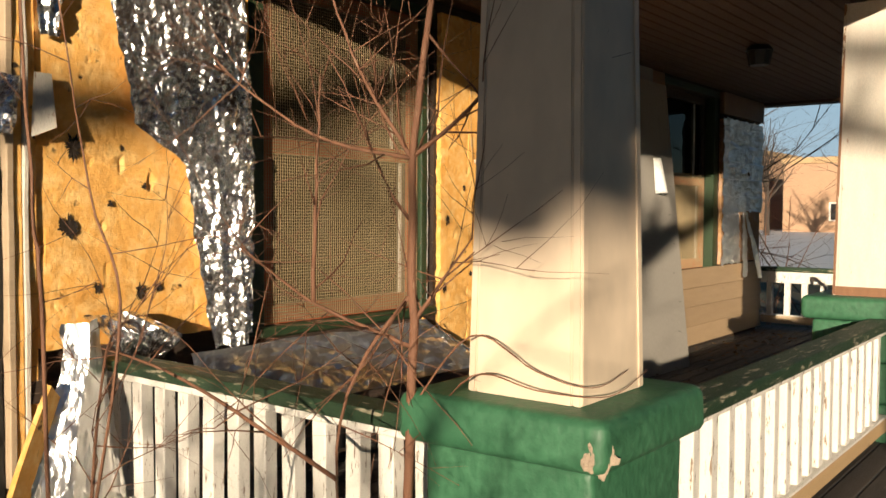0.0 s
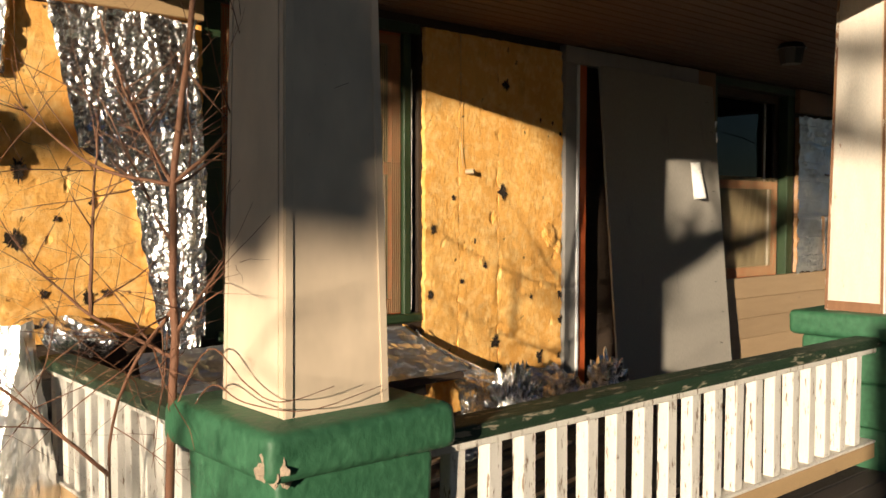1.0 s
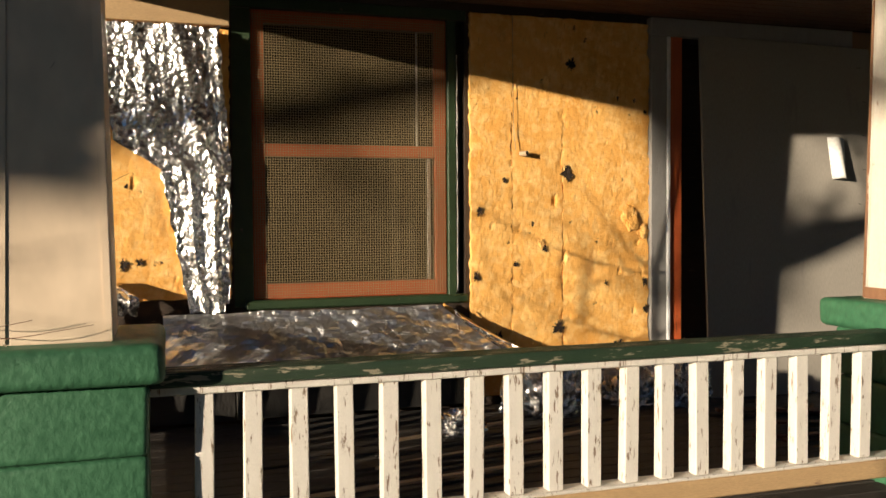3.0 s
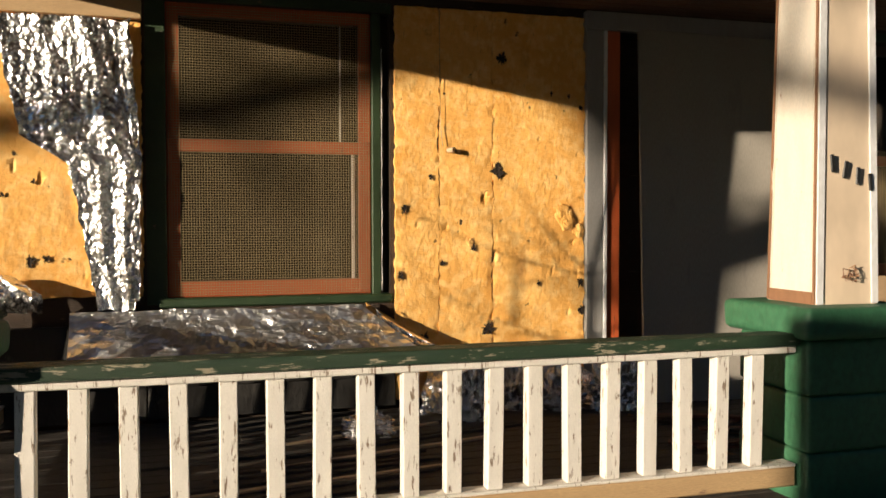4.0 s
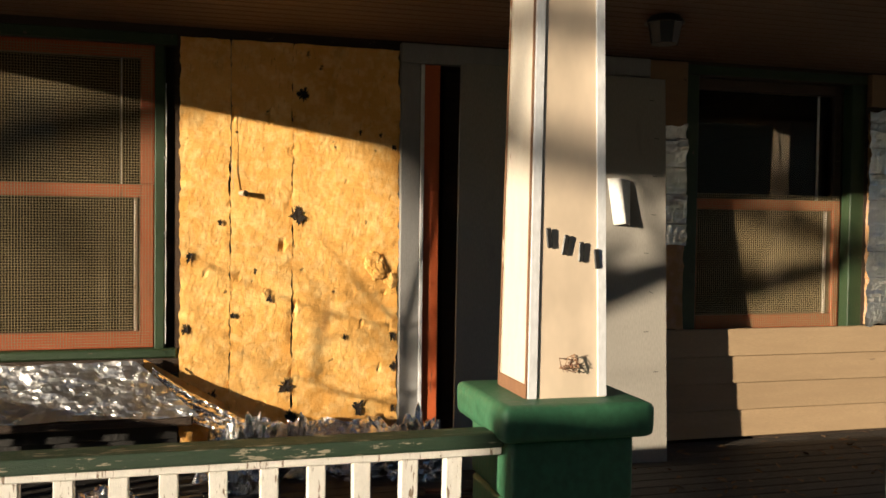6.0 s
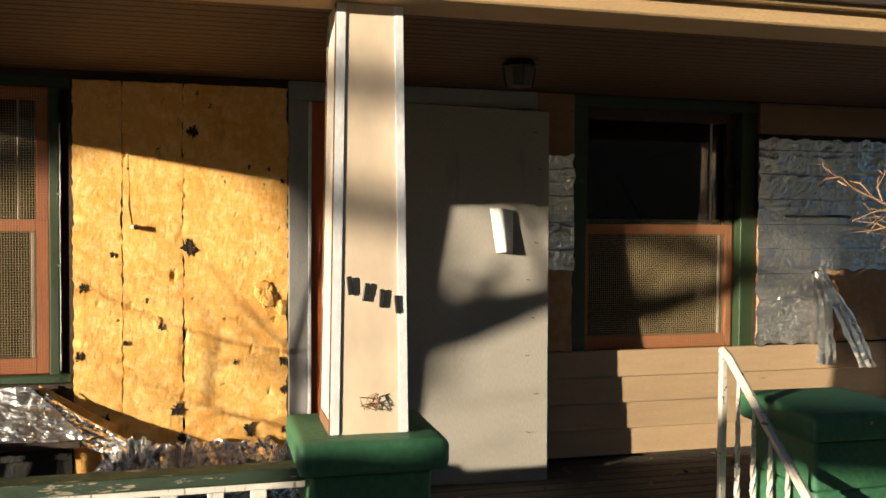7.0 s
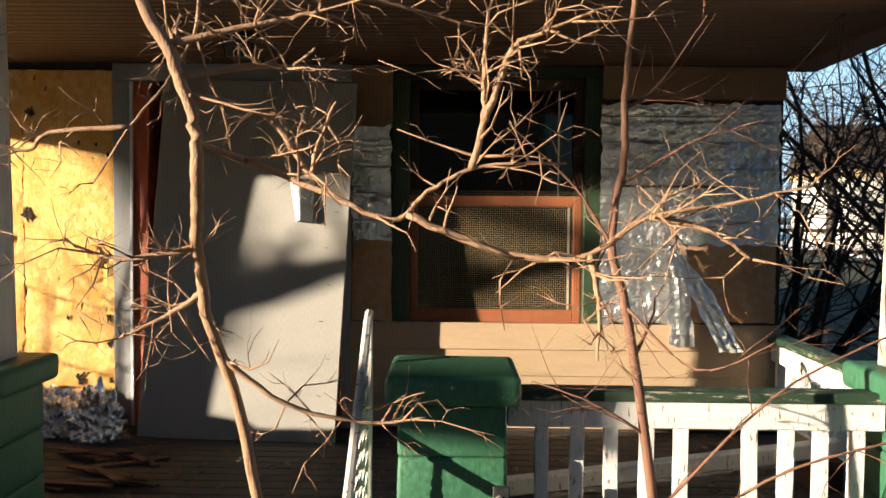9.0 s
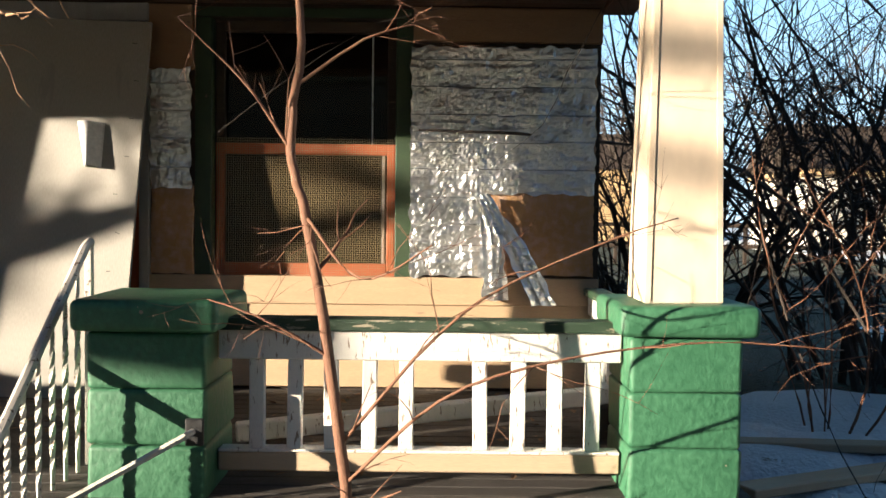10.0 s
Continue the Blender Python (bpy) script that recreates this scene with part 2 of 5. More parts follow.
def box(bm, x0, x1, y0, y1, z0, z1, bevel=0.0, seg=1, m=None):
    r = bmesh.ops.create_cube(bm, size=1.0)
    vs = r["verts"]
    for v in vs:
        v.co = Vector(((x0 + x1) / 2 + v.co.x * (x1 - x0), (y0 + y1) / 2 + v.co.y * (y1 - y0), (z0 + z1) / 2 + v.co.z * (z1 - z0)))
    if bevel:
        es = {e for v in vs for e in v.link_edges}
        r = bmesh.ops.bevel(bm, geom=list(es), offset=bevel, segments=seg, affect="EDGES", profile=0.6)
        vs = {v for f in r["faces"] for v in f.verts} | {v for v in vs if v.is_valid}
    if m is not None:
        bmesh.ops.transform(bm, matrix=m, verts=list(vs))
    return list(vs)


def mesh_of(name, bm, material, smooth=False):
    me = bpy.data.meshes.new(name)
    bm.normal_update()
    bm.to_mesh(me)
    bm.free()
    me.materials.append(material)
    if smooth:
        me.polygons.foreach_set("use_smooth", [True] * len(me.polygons))
    return me


def part(name, bm, material, parent=None, label="", smooth=False):
    ob = new(name, mesh_of(name, bm, material, smooth))
    if parent is not None:
        ob.parent = parent
    return tagged(ob, label)


def boxpart(name, dims, material, parent=None, label="", bevel=0.004, seg=1, m=None):
    bm = bmesh.new()
    box(bm, *dims, bevel, seg, m)
    return part(name, bm, material, parent, label)


def thing(name, label, category, group="", kind="", at=(0, 0, 0)):
    ob = new(name)
    ob.empty_display_size = 0.1
    ob.location = at
    return tagged(ob, label, category, group, kind)


def sheet(name, nu, nv, place, material, parent=None, label="", thick=0.0015, smooth=False, back=(0, 1, 0)):
    """A thin sheet: place(u, v) gives the point for u, v in 0..1, or None for a gap."""
    bm = bmesh.new()
    grid = [[None] * (nv + 1) for _ in range(nu + 1)]
    for i in range(nu + 1):
        for j in range(nv + 1):
            p = place(i / nu, j / nv)
            grid[i][j] = None if p is None else bm.verts.new(p)
    for i in range(nu):
        for j in range(nv):
            q = [grid[i][j], grid[i + 1][j], grid[i + 1][j + 1], grid[i][j + 1]]
            if None not in q:
                bm.faces.new(q)
    for v in [v for v in bm.verts if not v.link_faces]:
        bm.verts.remove(v)
    rim = [e for e in bm.edges if len(e.link_faces) == 1]
    front = list(bm.faces)
    bm.verts.index_update()
    off = Vector(back) * thick
    twin = {v: bm.verts.new(v.co + off) for v in list(bm.verts)}
    for f in front:
        bm.faces.new([twin[v] for v in reversed(f.verts)])
    for e in rim:
        a, b = e.verts
        bm.faces.new((a, b, twin[b], twin[a]))
    bmesh.ops.recalc_face_normals(bm, faces=bm.faces)
    return part(name, bm, material, parent, label, smooth)


def lerp(rows, t):
    """Piecewise linear through rows (t, value)."""
    for (a, va), (b, vb) in zip(rows, rows[1:]):
        if t <= b:
            return va + (vb - va) * (t - a) / (b - a)
    return rows[-1][1]


def crumple(p, f, amp):
    q = noise.noise(p * f) + 0.9 * abs(noise.noise(p * f * 2.3 + Vector((5, 1, 2)))) + 0.6 * abs(noise.noise(p * f * 4.7 + Vector((1, 8, 2)))) + 0.3 * noise.noise(p * f * 9.1)
    return q * amp


# ---- setting ----
FLOOR, CEILING, WALL = 0.43, 2.50, 2.63
bm = bmesh.new()


def ground_height(x, y):
    d = max(0.0, math.hypot(x - 4, y - 1) - 9)
    return 0.02 * noise.noise(Vector((x * 0.8, y * 0.8, 0))) + 0.07 * noise.noise(Vector((x * 0.21, y * 0.21, 3))) * min(1, d / 4 + 0.5)


steps = [-600, -250, -120, -60, -35, -22] + [-16 + i * 0.5 for i in range(89)] + [34, 45, 70, 120, 250, 600]
rows = [[bm.verts.new((x, y, ground_height(x, y) if abs(x) < 60 and abs(y) < 60 else 0.0)) for y in steps] for x in steps]
for i in range(len(steps) - 1):
    for j in range(len(steps) - 1):
        bm.faces.new((rows[i][j], rows[i + 1][j], rows[i + 1][j + 1], rows[i][j + 1]))
ground = tagged(part("ground", bm, SOIL, smooth=True), "brown winter lawn with bare soil and matted leaves", "ground", kind="structure")

# house shell: front wall with openings for two windows and the door, side, back and roof
W1, W2, DR = (2.36, 3.535, 0.98, 2.42), (6.19, 7.37, 1.0, 2.44), (4.70, 5.90, 0.40, 2.40)
bm = bmesh.new()
X0, X1, TOP = -3.2, 8.39, 3.4
cuts = [W1, DR, W2]
x = X0
for a, b_, z0, z1 in cuts:
    box(bm, x, a, WALL + 0.03, WALL + 0.18, -0.1, TOP)
    box(bm, a, b_, WALL + 0.03, WALL + 0.18, -0.1, z0)
    box(bm, a, b_, WALL + 0.03, WALL + 0.18, z1, TOP)
    x = b_
box(bm, x, X1, WALL + 0.03, WALL + 0.18, -0.1, TOP)
tagged(part("wall_south", bm, DARK_WOOD), "dark bare sheathing of the house front wall", "wall", kind="structure")
boxpart("wall_east", (X1 - 0.15, X1, WALL + 0.181, 10.0, -0.1, TOP), TAN)
boxpart("wall_west", (X0, X0 + 0.15, WALL + 0.181, 10.0, -0.1, TOP), TAN)
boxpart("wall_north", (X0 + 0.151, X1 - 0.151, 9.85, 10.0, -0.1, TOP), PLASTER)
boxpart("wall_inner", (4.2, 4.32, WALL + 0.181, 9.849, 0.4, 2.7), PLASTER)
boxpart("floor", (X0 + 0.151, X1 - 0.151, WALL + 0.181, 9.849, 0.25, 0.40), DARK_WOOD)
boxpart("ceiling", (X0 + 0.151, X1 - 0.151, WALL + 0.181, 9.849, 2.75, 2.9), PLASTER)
for nm in ("wall_east", "wall_west", "wall_north", "wall_inner", "floor", "ceiling"):
    tagged(bpy.data.objects[nm], "plain " + nm.replace("_", " ") + " of the house", nm.split("_")[0], kind="structure")
bm = bmesh.new()
p = [(X0 - 0.4, 2.3, 3.4), (X1 + 0.4, 2.3, 3.4), (X1 + 0.4, 6.4, 6.2), (X0 - 0.4, 6.4, 6.2), (X1 + 0.4, 10.4, 3.4), (X0 - 0.4, 10.4, 3.4)]
vs = [bm.verts.new(q) for q in p] + [bm.verts.new((q[0], q[1], q[2] + 0.12)) for q in p]
for f in ((0, 1, 2, 3), (3, 2, 4, 5), (6, 9, 8, 7), (9, 11, 10, 8), (0, 6, 7, 1), (5, 4, 10, 11), (0, 3, 9, 6), (3, 5, 11, 9), (1, 7, 8, 2), (2, 8, 10, 4)):
    bm.faces.new([vs[i] for i in f])
bmesh.ops.recalc_face_normals(bm, faces=bm.faces)
tagged(part("roof", bm, DARK_WOOD), "dark shingled gable roof of the house", "roof", kind="structure")

# porch roof: ceiling, beams, roof slab and fascia
bm = bmesh.new()
yy = 0.93
while yy < WALL - 0.02:
    box(bm, 1.6, 8.42, yy, min(yy + 0.078, WALL + 0.02), CEILING, CEILING + 0.02, 0.006)
    yy += 0.08
box(bm, 1.6, 8.42, 0.9, WALL + 0.025, CEILING + 0.012, CEILING + 0.04)
tagged(part("ceiling_porch", bm, CEIL), "dark brown beadboard porch ceiling", "ceiling", kind="structure")
beam = thing("porch_beam", "tan painted box beam round the porch roof, sides darkened for shade", "beam", kind="structure")
boxpart("front_beam", (1.50, 8.56, 0.70, 0.93, 2.475, 2.62), TAN_TRIM, beam, bevel=0.006)
# side beams take the ceiling's dark brown to imitate their shaded undersides
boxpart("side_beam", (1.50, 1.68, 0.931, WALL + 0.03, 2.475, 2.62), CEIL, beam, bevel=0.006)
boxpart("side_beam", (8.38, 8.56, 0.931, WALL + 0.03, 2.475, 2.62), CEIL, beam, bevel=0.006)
boxpart("fascia", (1.46, 8.60, 0.655, 0.699, 2.535, 2.80), TAN_TRIM, beam, bevel=0.006)
boxpart("crown_strip", (1.44, 8.62, 0.63, 0.654, 2.548, 2.575), DARK_WOOD, beam, bevel=0.004)
bm = bmesh.new()
box(bm, 1.30, 8.76, 0.40, WALL + 0.03, 2.81, 2.90, 0.01)
tagged(part("roof_porch", bm, DARK_WOOD), "dark porch roof deck", "roof", kind="structure")

# porch deck: joist skirt and separate boards
deck = thing("porch_floor", "worn grey wooden porch floor boards", "floor", kind="structure")
boxpart("skirt", (1.52, 8.58, 0.60, 0.64, 0.0, 0.395), DARK_WOOD, deck)
boxpart("skirt", (1.52, 1.56, 0.641, WALL, 0.0, 0.395), DARK_WOOD, deck)
boxpart("skirt", (8.54, 8.58, 0.641, WALL, 0.0, 0.395), DARK_WOOD, deck)


# ---- piers and columns ----
def bulged(bm, x0, x1, y0, y1, z0, z1, rad, seg=3, rough=0.004, seed=0):
    before = set(bm.verts)
    box(bm, x0, x1, y0, y1, z0, z1, rad, seg)
    for v in set(bm.verts) - before:
        q = Vector((v.co.x, v.co.y, v.co.z)) * 9 + Vector((seed, seed, 0))
        v.co += Vector((noise.noise(q), noise.noise(q + Vector((7, 0, 0))), noise.noise(q + Vector((0, 9, 0))))) * rough


def pier(cx, cy, half=0.245, label=""):
    p = thing("porch_pier", label or "green painted masonry pier with rounded cap stone", "pier", "porch piers", at=(cx, cy, 0))
    bm = bmesh.new()
    bulged(bm, -half, half, -half, half, 0.984, 1.092, 0.032, 4, 0.006, cx)
    part("cap", bm, GREEN, p, smooth=True)
    z = 0.981
    k = 0
    while z > 0.0:
        h = 0.187 if z > 0.2 else z + 0.05
        bm = bmesh.new()
        w = half - 0.045
        bulged(bm, -w, w, -w, w, z - h, z, 0.018, 3, 0.007, cx + k)
        part("block", bm, GREEN, p, smooth=True)
        z -= h + 0.002
        k += 1
    bm = bmesh.new()
    box(bm, -half + 0.07, half - 0.07, -half + 0.07, half - 0.07, -0.05, 0.97)
    part("core", bm, GREEN, p)
    return p


PIERS = [(1.785, 0.925), (4.712, 0.925), (6.556, 0.945), (8.352, 0.965)]
pier(*PIERS[0], 0.25, "green painted masonry pier with chipped cap corner")
pier(*PIERS[1], 0.24)
pier(*PIERS[2], 0.242, "green painted masonry pier without a column beside the steps")
pier(*PIERS[3], 0.235)


def taper(bm, b0, b1, z0, z1, bevel=0.004):
    """A box between two rectangles (x0, x1, y0, y1) at two heights."""
    vs = box(bm, 0, 1, 0, 1, 0, 1)
    for v in vs:
        r = b1 if v.co.z > 0.5 else b0
        v.co = Vector((r[1] if v.co.x > 0.5 else r[0], r[3] if v.co.y > 0.5 else r[2], z1 if v.co.z > 0.5 else z0))
    if bevel:
        bmesh.ops.bevel(bm, geom=list({e for v in vs for e in v.link_edges}), offset=bevel, segments=2, affect="EDGES")


BARE = surface("bare_brown_wood", (0.26, 0.13, 0.065), (0.17, 0.085, 0.045), (0.60, 0.52, 0.42), 8, (4, 4, 1), 60, 0.75, 0, 0.4, 0.62, 9)


def column(cx, cy, half0, half1, label, front, side, strips):
    c = thing("porch_column", label, "column", "porch columns", at=(cx, cy, 1.09))
    H = 2.474 - 1.09
    a, b = half0, half1
    t = 0.02
    for nm, r0, r1, mt in (
        ("front_board", (-a, a, -a, -a + t), (-b, b, -b, -b + t), front),
        ("back_board", (-a, a, a - t, a), (-b, b, b - t, b), side),
        ("west_board", (-a, -a + t, -a + t + 0.001, a - t - 0.001), (-b, -b + t, -b + t + 0.001, b - t - 0.001), side),
        ("east_board", (a - t, a, -a + t + 0.001, a - t - 0.001), (b - t, b, -b + t + 0.001, b - t - 0.001), side)):
        bm = bmesh.new()
        taper(bm, r0, r1, 0, H, 0.003)
        part("board", bm, mt, c)
    if strips:
        w = 0.03
        for s in (-1, 1):
            bm = bmesh.new()
            r0 = sorted((s * a, s * (a - w)))
            r1 = sorted((s * b, s * (b - w)))
            taper(bm, (*r0, -a - 0.006, -a - 0.0005), (*r1, -b - 0.006, -b - 0.0005), 0.004, H - 0.004, 0.002)
            part("edge_strip", bm, STRIP, c, "white edge strip")
        for s in (-1, 1):
            bm = bmesh.new()
            r0, r1 = sorted((s * a, s * (a - 0.012))), sorted((s * b, s * (b - 0.012)))
            taper(bm, (-a - 0.004, -a - 0.0005, *r0), (-b - 0.004, -b - 0.0005, *r1), 0.004, H - 0.004, 0.001)
            part("bare_edge", bm, BARE, c, "bare brown wood edge")
        bm = bmesh.new()
        taper(bm, (-a - 0.0035, -a - 0.0005, -a + 0.013, a - 0.013), (-a - 0.0030, -a - 0.0004, -a + 0.013, a - 0.013), 0.002, 0.045, 0.001)
        part("bare_foot", bm, BARE, c, "bare weathered wood at the foot")
    else:
        for s in (-1, 1):
            bm = bmesh.new()
            w = 0.022
            r0 = sorted((s * a, s * (a - w)))
            r1 = sorted((s * b, s * (b - w)))
            taper(bm, (*r0, -a - 0.004, -a - 0.0005), (*r1, -b - 0.004, -b - 0.0005), 0.004, H - 0.004, 0.002)
            part("corner_strip", bm, CREAM, c)
    return c


column(1.767, 0.913, 0.138, 0.112, "cream sheathed square porch column tapering upward", CREAM, CREAM, False)
col2 = column(4.711, 0.917, 0.128, 0.107, "cream boxed porch column with white edge strips and chipped paint", CREAM, CREAM_OLD, True)
column(8.352, 0.965, 0.134, 0.110, "cream sheathed square porch column at the porch corner", CREAM, CREAM, False)


# ---- railings ----
def railing(label, start, along, length, count, cap, skip=(), wide=False, first=0.0, last=0.0, cap_mat=None):
    """A railing in its own frame: x along, y across."""
    r = thing("porch_railing", label, "railing", "porch railings", at=(*start, 0))
    r.rotation_euler = (0, 0, along)
    bm = bmesh.new()
    bulged(bm, 0, length, -0.055, 0.055, cap - 0.042, cap, 0.01, 2, 0.004, start[0])
    part("cap_rail", bm, cap_mat or GREEN_OLD, r, "worn dark green cap rail")
    low = cap - 0.145 if wide else cap - 0.068
    boxpart("upper_rail", (0, length, -0.03, 0.03, low, cap - 0.043), WHITE, r, bevel=0.004)
    boxpart("bottom_rail", (0, length, -0.032, 0.032, 0.485, 0.552), RAW_WOOD if wide else TAN_TRIM, r, bevel=0.005)
    boxpart("bottom_lip", (0, length, -0.036, 0.036, 0.5525, 0.562), WHITE, r, bevel=0.003)
    for k in range(count):
        if k in skip:
            continue
        xx = first + (length - first - last) * (k + 0.5) / count
        bm = bmesh.new()
        lean = rnd(-0.006, 0.006)
        box(bm, xx - 0.025, xx + 0.025, -0.022, 0.022, 0.5625, low - 0.001, 0.003)
        for v in bm.verts:
            v.co.x += lean * (v.co.z - 0.56) / 0.35
        part("baluster", bm, WHITE, r)
    return r


railing("white railing with square balusters under a worn green cap", (1.99, 0.81), 0, 2.515, 18, 1.003, first=0.074, last=0.084)
railing("white side railing with close balusters and green cap", (1.72, 1.17), math.pi / 2, 1.40, 12, 1.0)
railing("white railing with wide top board and one baluster missing", (6.76, 0.915), 0, 1.395, 10, 1.02, skip=(5,), wide=True, first=0.065, last=0.03)
railing("white side railing at the far end of the porch", (8.36, 1.20), math.pi / 2, 1.40, 9, 1.0, wide=True)


# ---- cladding on the front wall ----
def slab(name, label, x0, x1, z0, z1, material, seed=0, y=WALL, thick=0.028, ragged=0.008, nx=30, nz=110):
    """A board with torn edges and an uneven, fibrous face."""
    def at(u, v):
        x, z = x0 + (x1 - x0) * u, z0 + (z1 - z0) * v
        q = Vector((x, z, seed)) * 11
        if u in (0, 1):
            x += ragged * (0.6 * noise.noise(q * 0.5) + 0.8 * noise.noise(q * 2.9) + 0.6 * noise.noise(q * 7.7))
        if v in (0, 1):
            z += noise.noise(q + Vector((3, 3, 3))) * ragged
        rim = min(u, 1 - u) * (x1 - x0)
        d = 0.003 * noise.noise(q * 0.6) + 0.0014 * noise.noise(q * 2.2) + 0.0010 * noise.noise(Vector((x * 90, z * 30, seed)))
        gouge = max(0.0, noise.noise(Vector((x * 17, z * 13, seed + 3))) - 0.56) * 0.05
        if rim < 0.03:
            gouge += 0.014 * max(0.0, noise.noise(Vector((x * 9, z * 21, seed + 8)))) * (1 - rim / 0.03)
        return Vector((x, y + d + gouge, z))
    ob = sheet(name, nx, nz, at, material, thick=thick)
    return ob


def foam(label, *a, **k):
    return tagged(slab("insulation_board", label, *a, k.pop("material", FOAM), **k), label, "insulation board", "insulation boards")


foam("torn yellow foam insulation board with brown stains", 1.50, 2.345, 1.03, 2.30, seed=1, nx=60)
# near-black colour that stands in for deep shade on the wall
SHADE_BLACK = surface("shade_black", (0.014, 0.013, 0.012), (0.022, 0.020, 0.018), (0.05, 0.045, 0.04), 5, (1, 1, 0.5), 40, 0.6, 0, 0.5, 0.64, 6)
tagged(slab("tar_paper", "", -3.1, 1.392, 0.1, 2.45, SHADE_BLACK, seed=2, nx=50, nz=40, thick=0.02), "black sheet standing in for shade past the corner boards", "tar paper")
strips = thing("corner_boards", "pale weathered corner boards with torn facing strips", "corner board")
for k, (xa, xb, out, ztop) in enumerate(((1.396, 1.418, 0.030, 2.42), (1.420, 1.446, 0.022, 2.36), (1.448, 1.466, 0.027, 2.45), (1.468, 1.495, 0.014, 2.31))):
    bm = bmesh.new()
    box(bm, xa, xb, WALL - out, WALL + 0.027, 0.62 + 0.05 * k, ztop, 0.003)
    bmesh.ops.subdivide_edges(bm, edges=[e for e in bm.edges if e.calc_length() > 1], cuts=24)
    for v in bm.verts:
        v.co.x += 0.004 * noise.noise(Vector((k * 7, 0, v.co.z * 5)))
        v.co.y += 0.007 * noise.noise(Vector((k * 5, 3, v.co.z * 4)))
    part("strip", bm, (RAW_WOOD, FOAM, CREAM_OLD, FOAM)[k], strips)
foam("narrow torn yellow foam board beside the window", 3.556, 3.782, 0.47, 2.46, seed=3, nx=18, ragged=0.010)
foam("torn yellow foam insulation board with dark pits", 3.786, 4.072, 0.47, 2.46, seed=4, nx=22)
foam("torn yellow foam board beside the door casing", 4.076, 4.595, 0.47, 2.46, seed=5, nx=40, ragged=0.010)
foam("bare foam strip under the foil beside the window", 5.96, 6.185, 1.05, 1.53, material=FOAM_OLD, seed=6, nx=10, nz=14)
foam("bare brown foam board below the torn foil", 7.39, 8.36, 1.06, 2.28, material=FOAM_OLD, seed=7)


def board(name, dims, mt, label, cat, bevel=0.004):
    return tagged(boxpart(name, dims, mt, bevel=bevel), label, cat)


board("frieze_board", (0.5, 2.35, WALL - 0.02, WALL + 0.028, 2.315, 2.47), TAN_TRIM, "sunlit tan frieze board above the foil", "trim board")
# darker copy of the tan trim for the frieze boards in shade
TAN_SHADED = surface("tan_trim_shaded", (0.29, 0.17, 0.088), (0.22, 0.125, 0.066), (0.10, 0.06, 0.035), 4, (1, 4, 4), 60, 0.6, 0, 0.35, 0.66, 6)
board("frieze_board", (7.372, 8.39, WALL - 0.015, WALL + 0.028, 2.315, 2.497), TAN_SHADED, "tan frieze board above the foil panel, darkened for shade", "trim board")
board("frieze_board", (5.92, 6.186, WALL - 0.01, WALL + 0.028, 2.15, 2.497), TAN_SHADED, "board above the narrow foil strip, darkened for shade", "trim board")

# clapboards below the window beside the door
siding = thing("siding", "tan painted clapboard siding low on the front wall", "siding", kind="structure")


def clapboard(x0, x1, z0, z1, mt=None):
    bm = bmesh.new()
    vs = box(bm, x0, x1, WALL - 0.004, WALL + 0.027, z0, z1)
    for v in vs:
        if v.co.z < (z0 + z1) / 2 and v.co.y < WALL:
            v.co.y -= 0.016
    bmesh.ops.bevel(bm, geom=list(bm.edges), offset=0.003, segments=1, affect="EDGES")
    part("clapboard", bm, mt or TAN, siding)


for k in range(4):
    z1 = 1.045 - 0.15 * k
    clapboard(5.92, 8.39, z1 - 0.149, z1)
    if k:
        # these clapboards are coloured black for the shade behind the railing
        clapboard(2.36, 3.55, z1 - 0.149, z1, SHADE_BLACK)
        clapboard(1.56, 2.355, z1 - 0.149, z1, SHADE_BLACK)
for k in range(6):
    z1 = 1.04 - 0.17 * k
    clapboard(1.40, 1.51, z1 - 0.169, z1, DARK_WOOD)


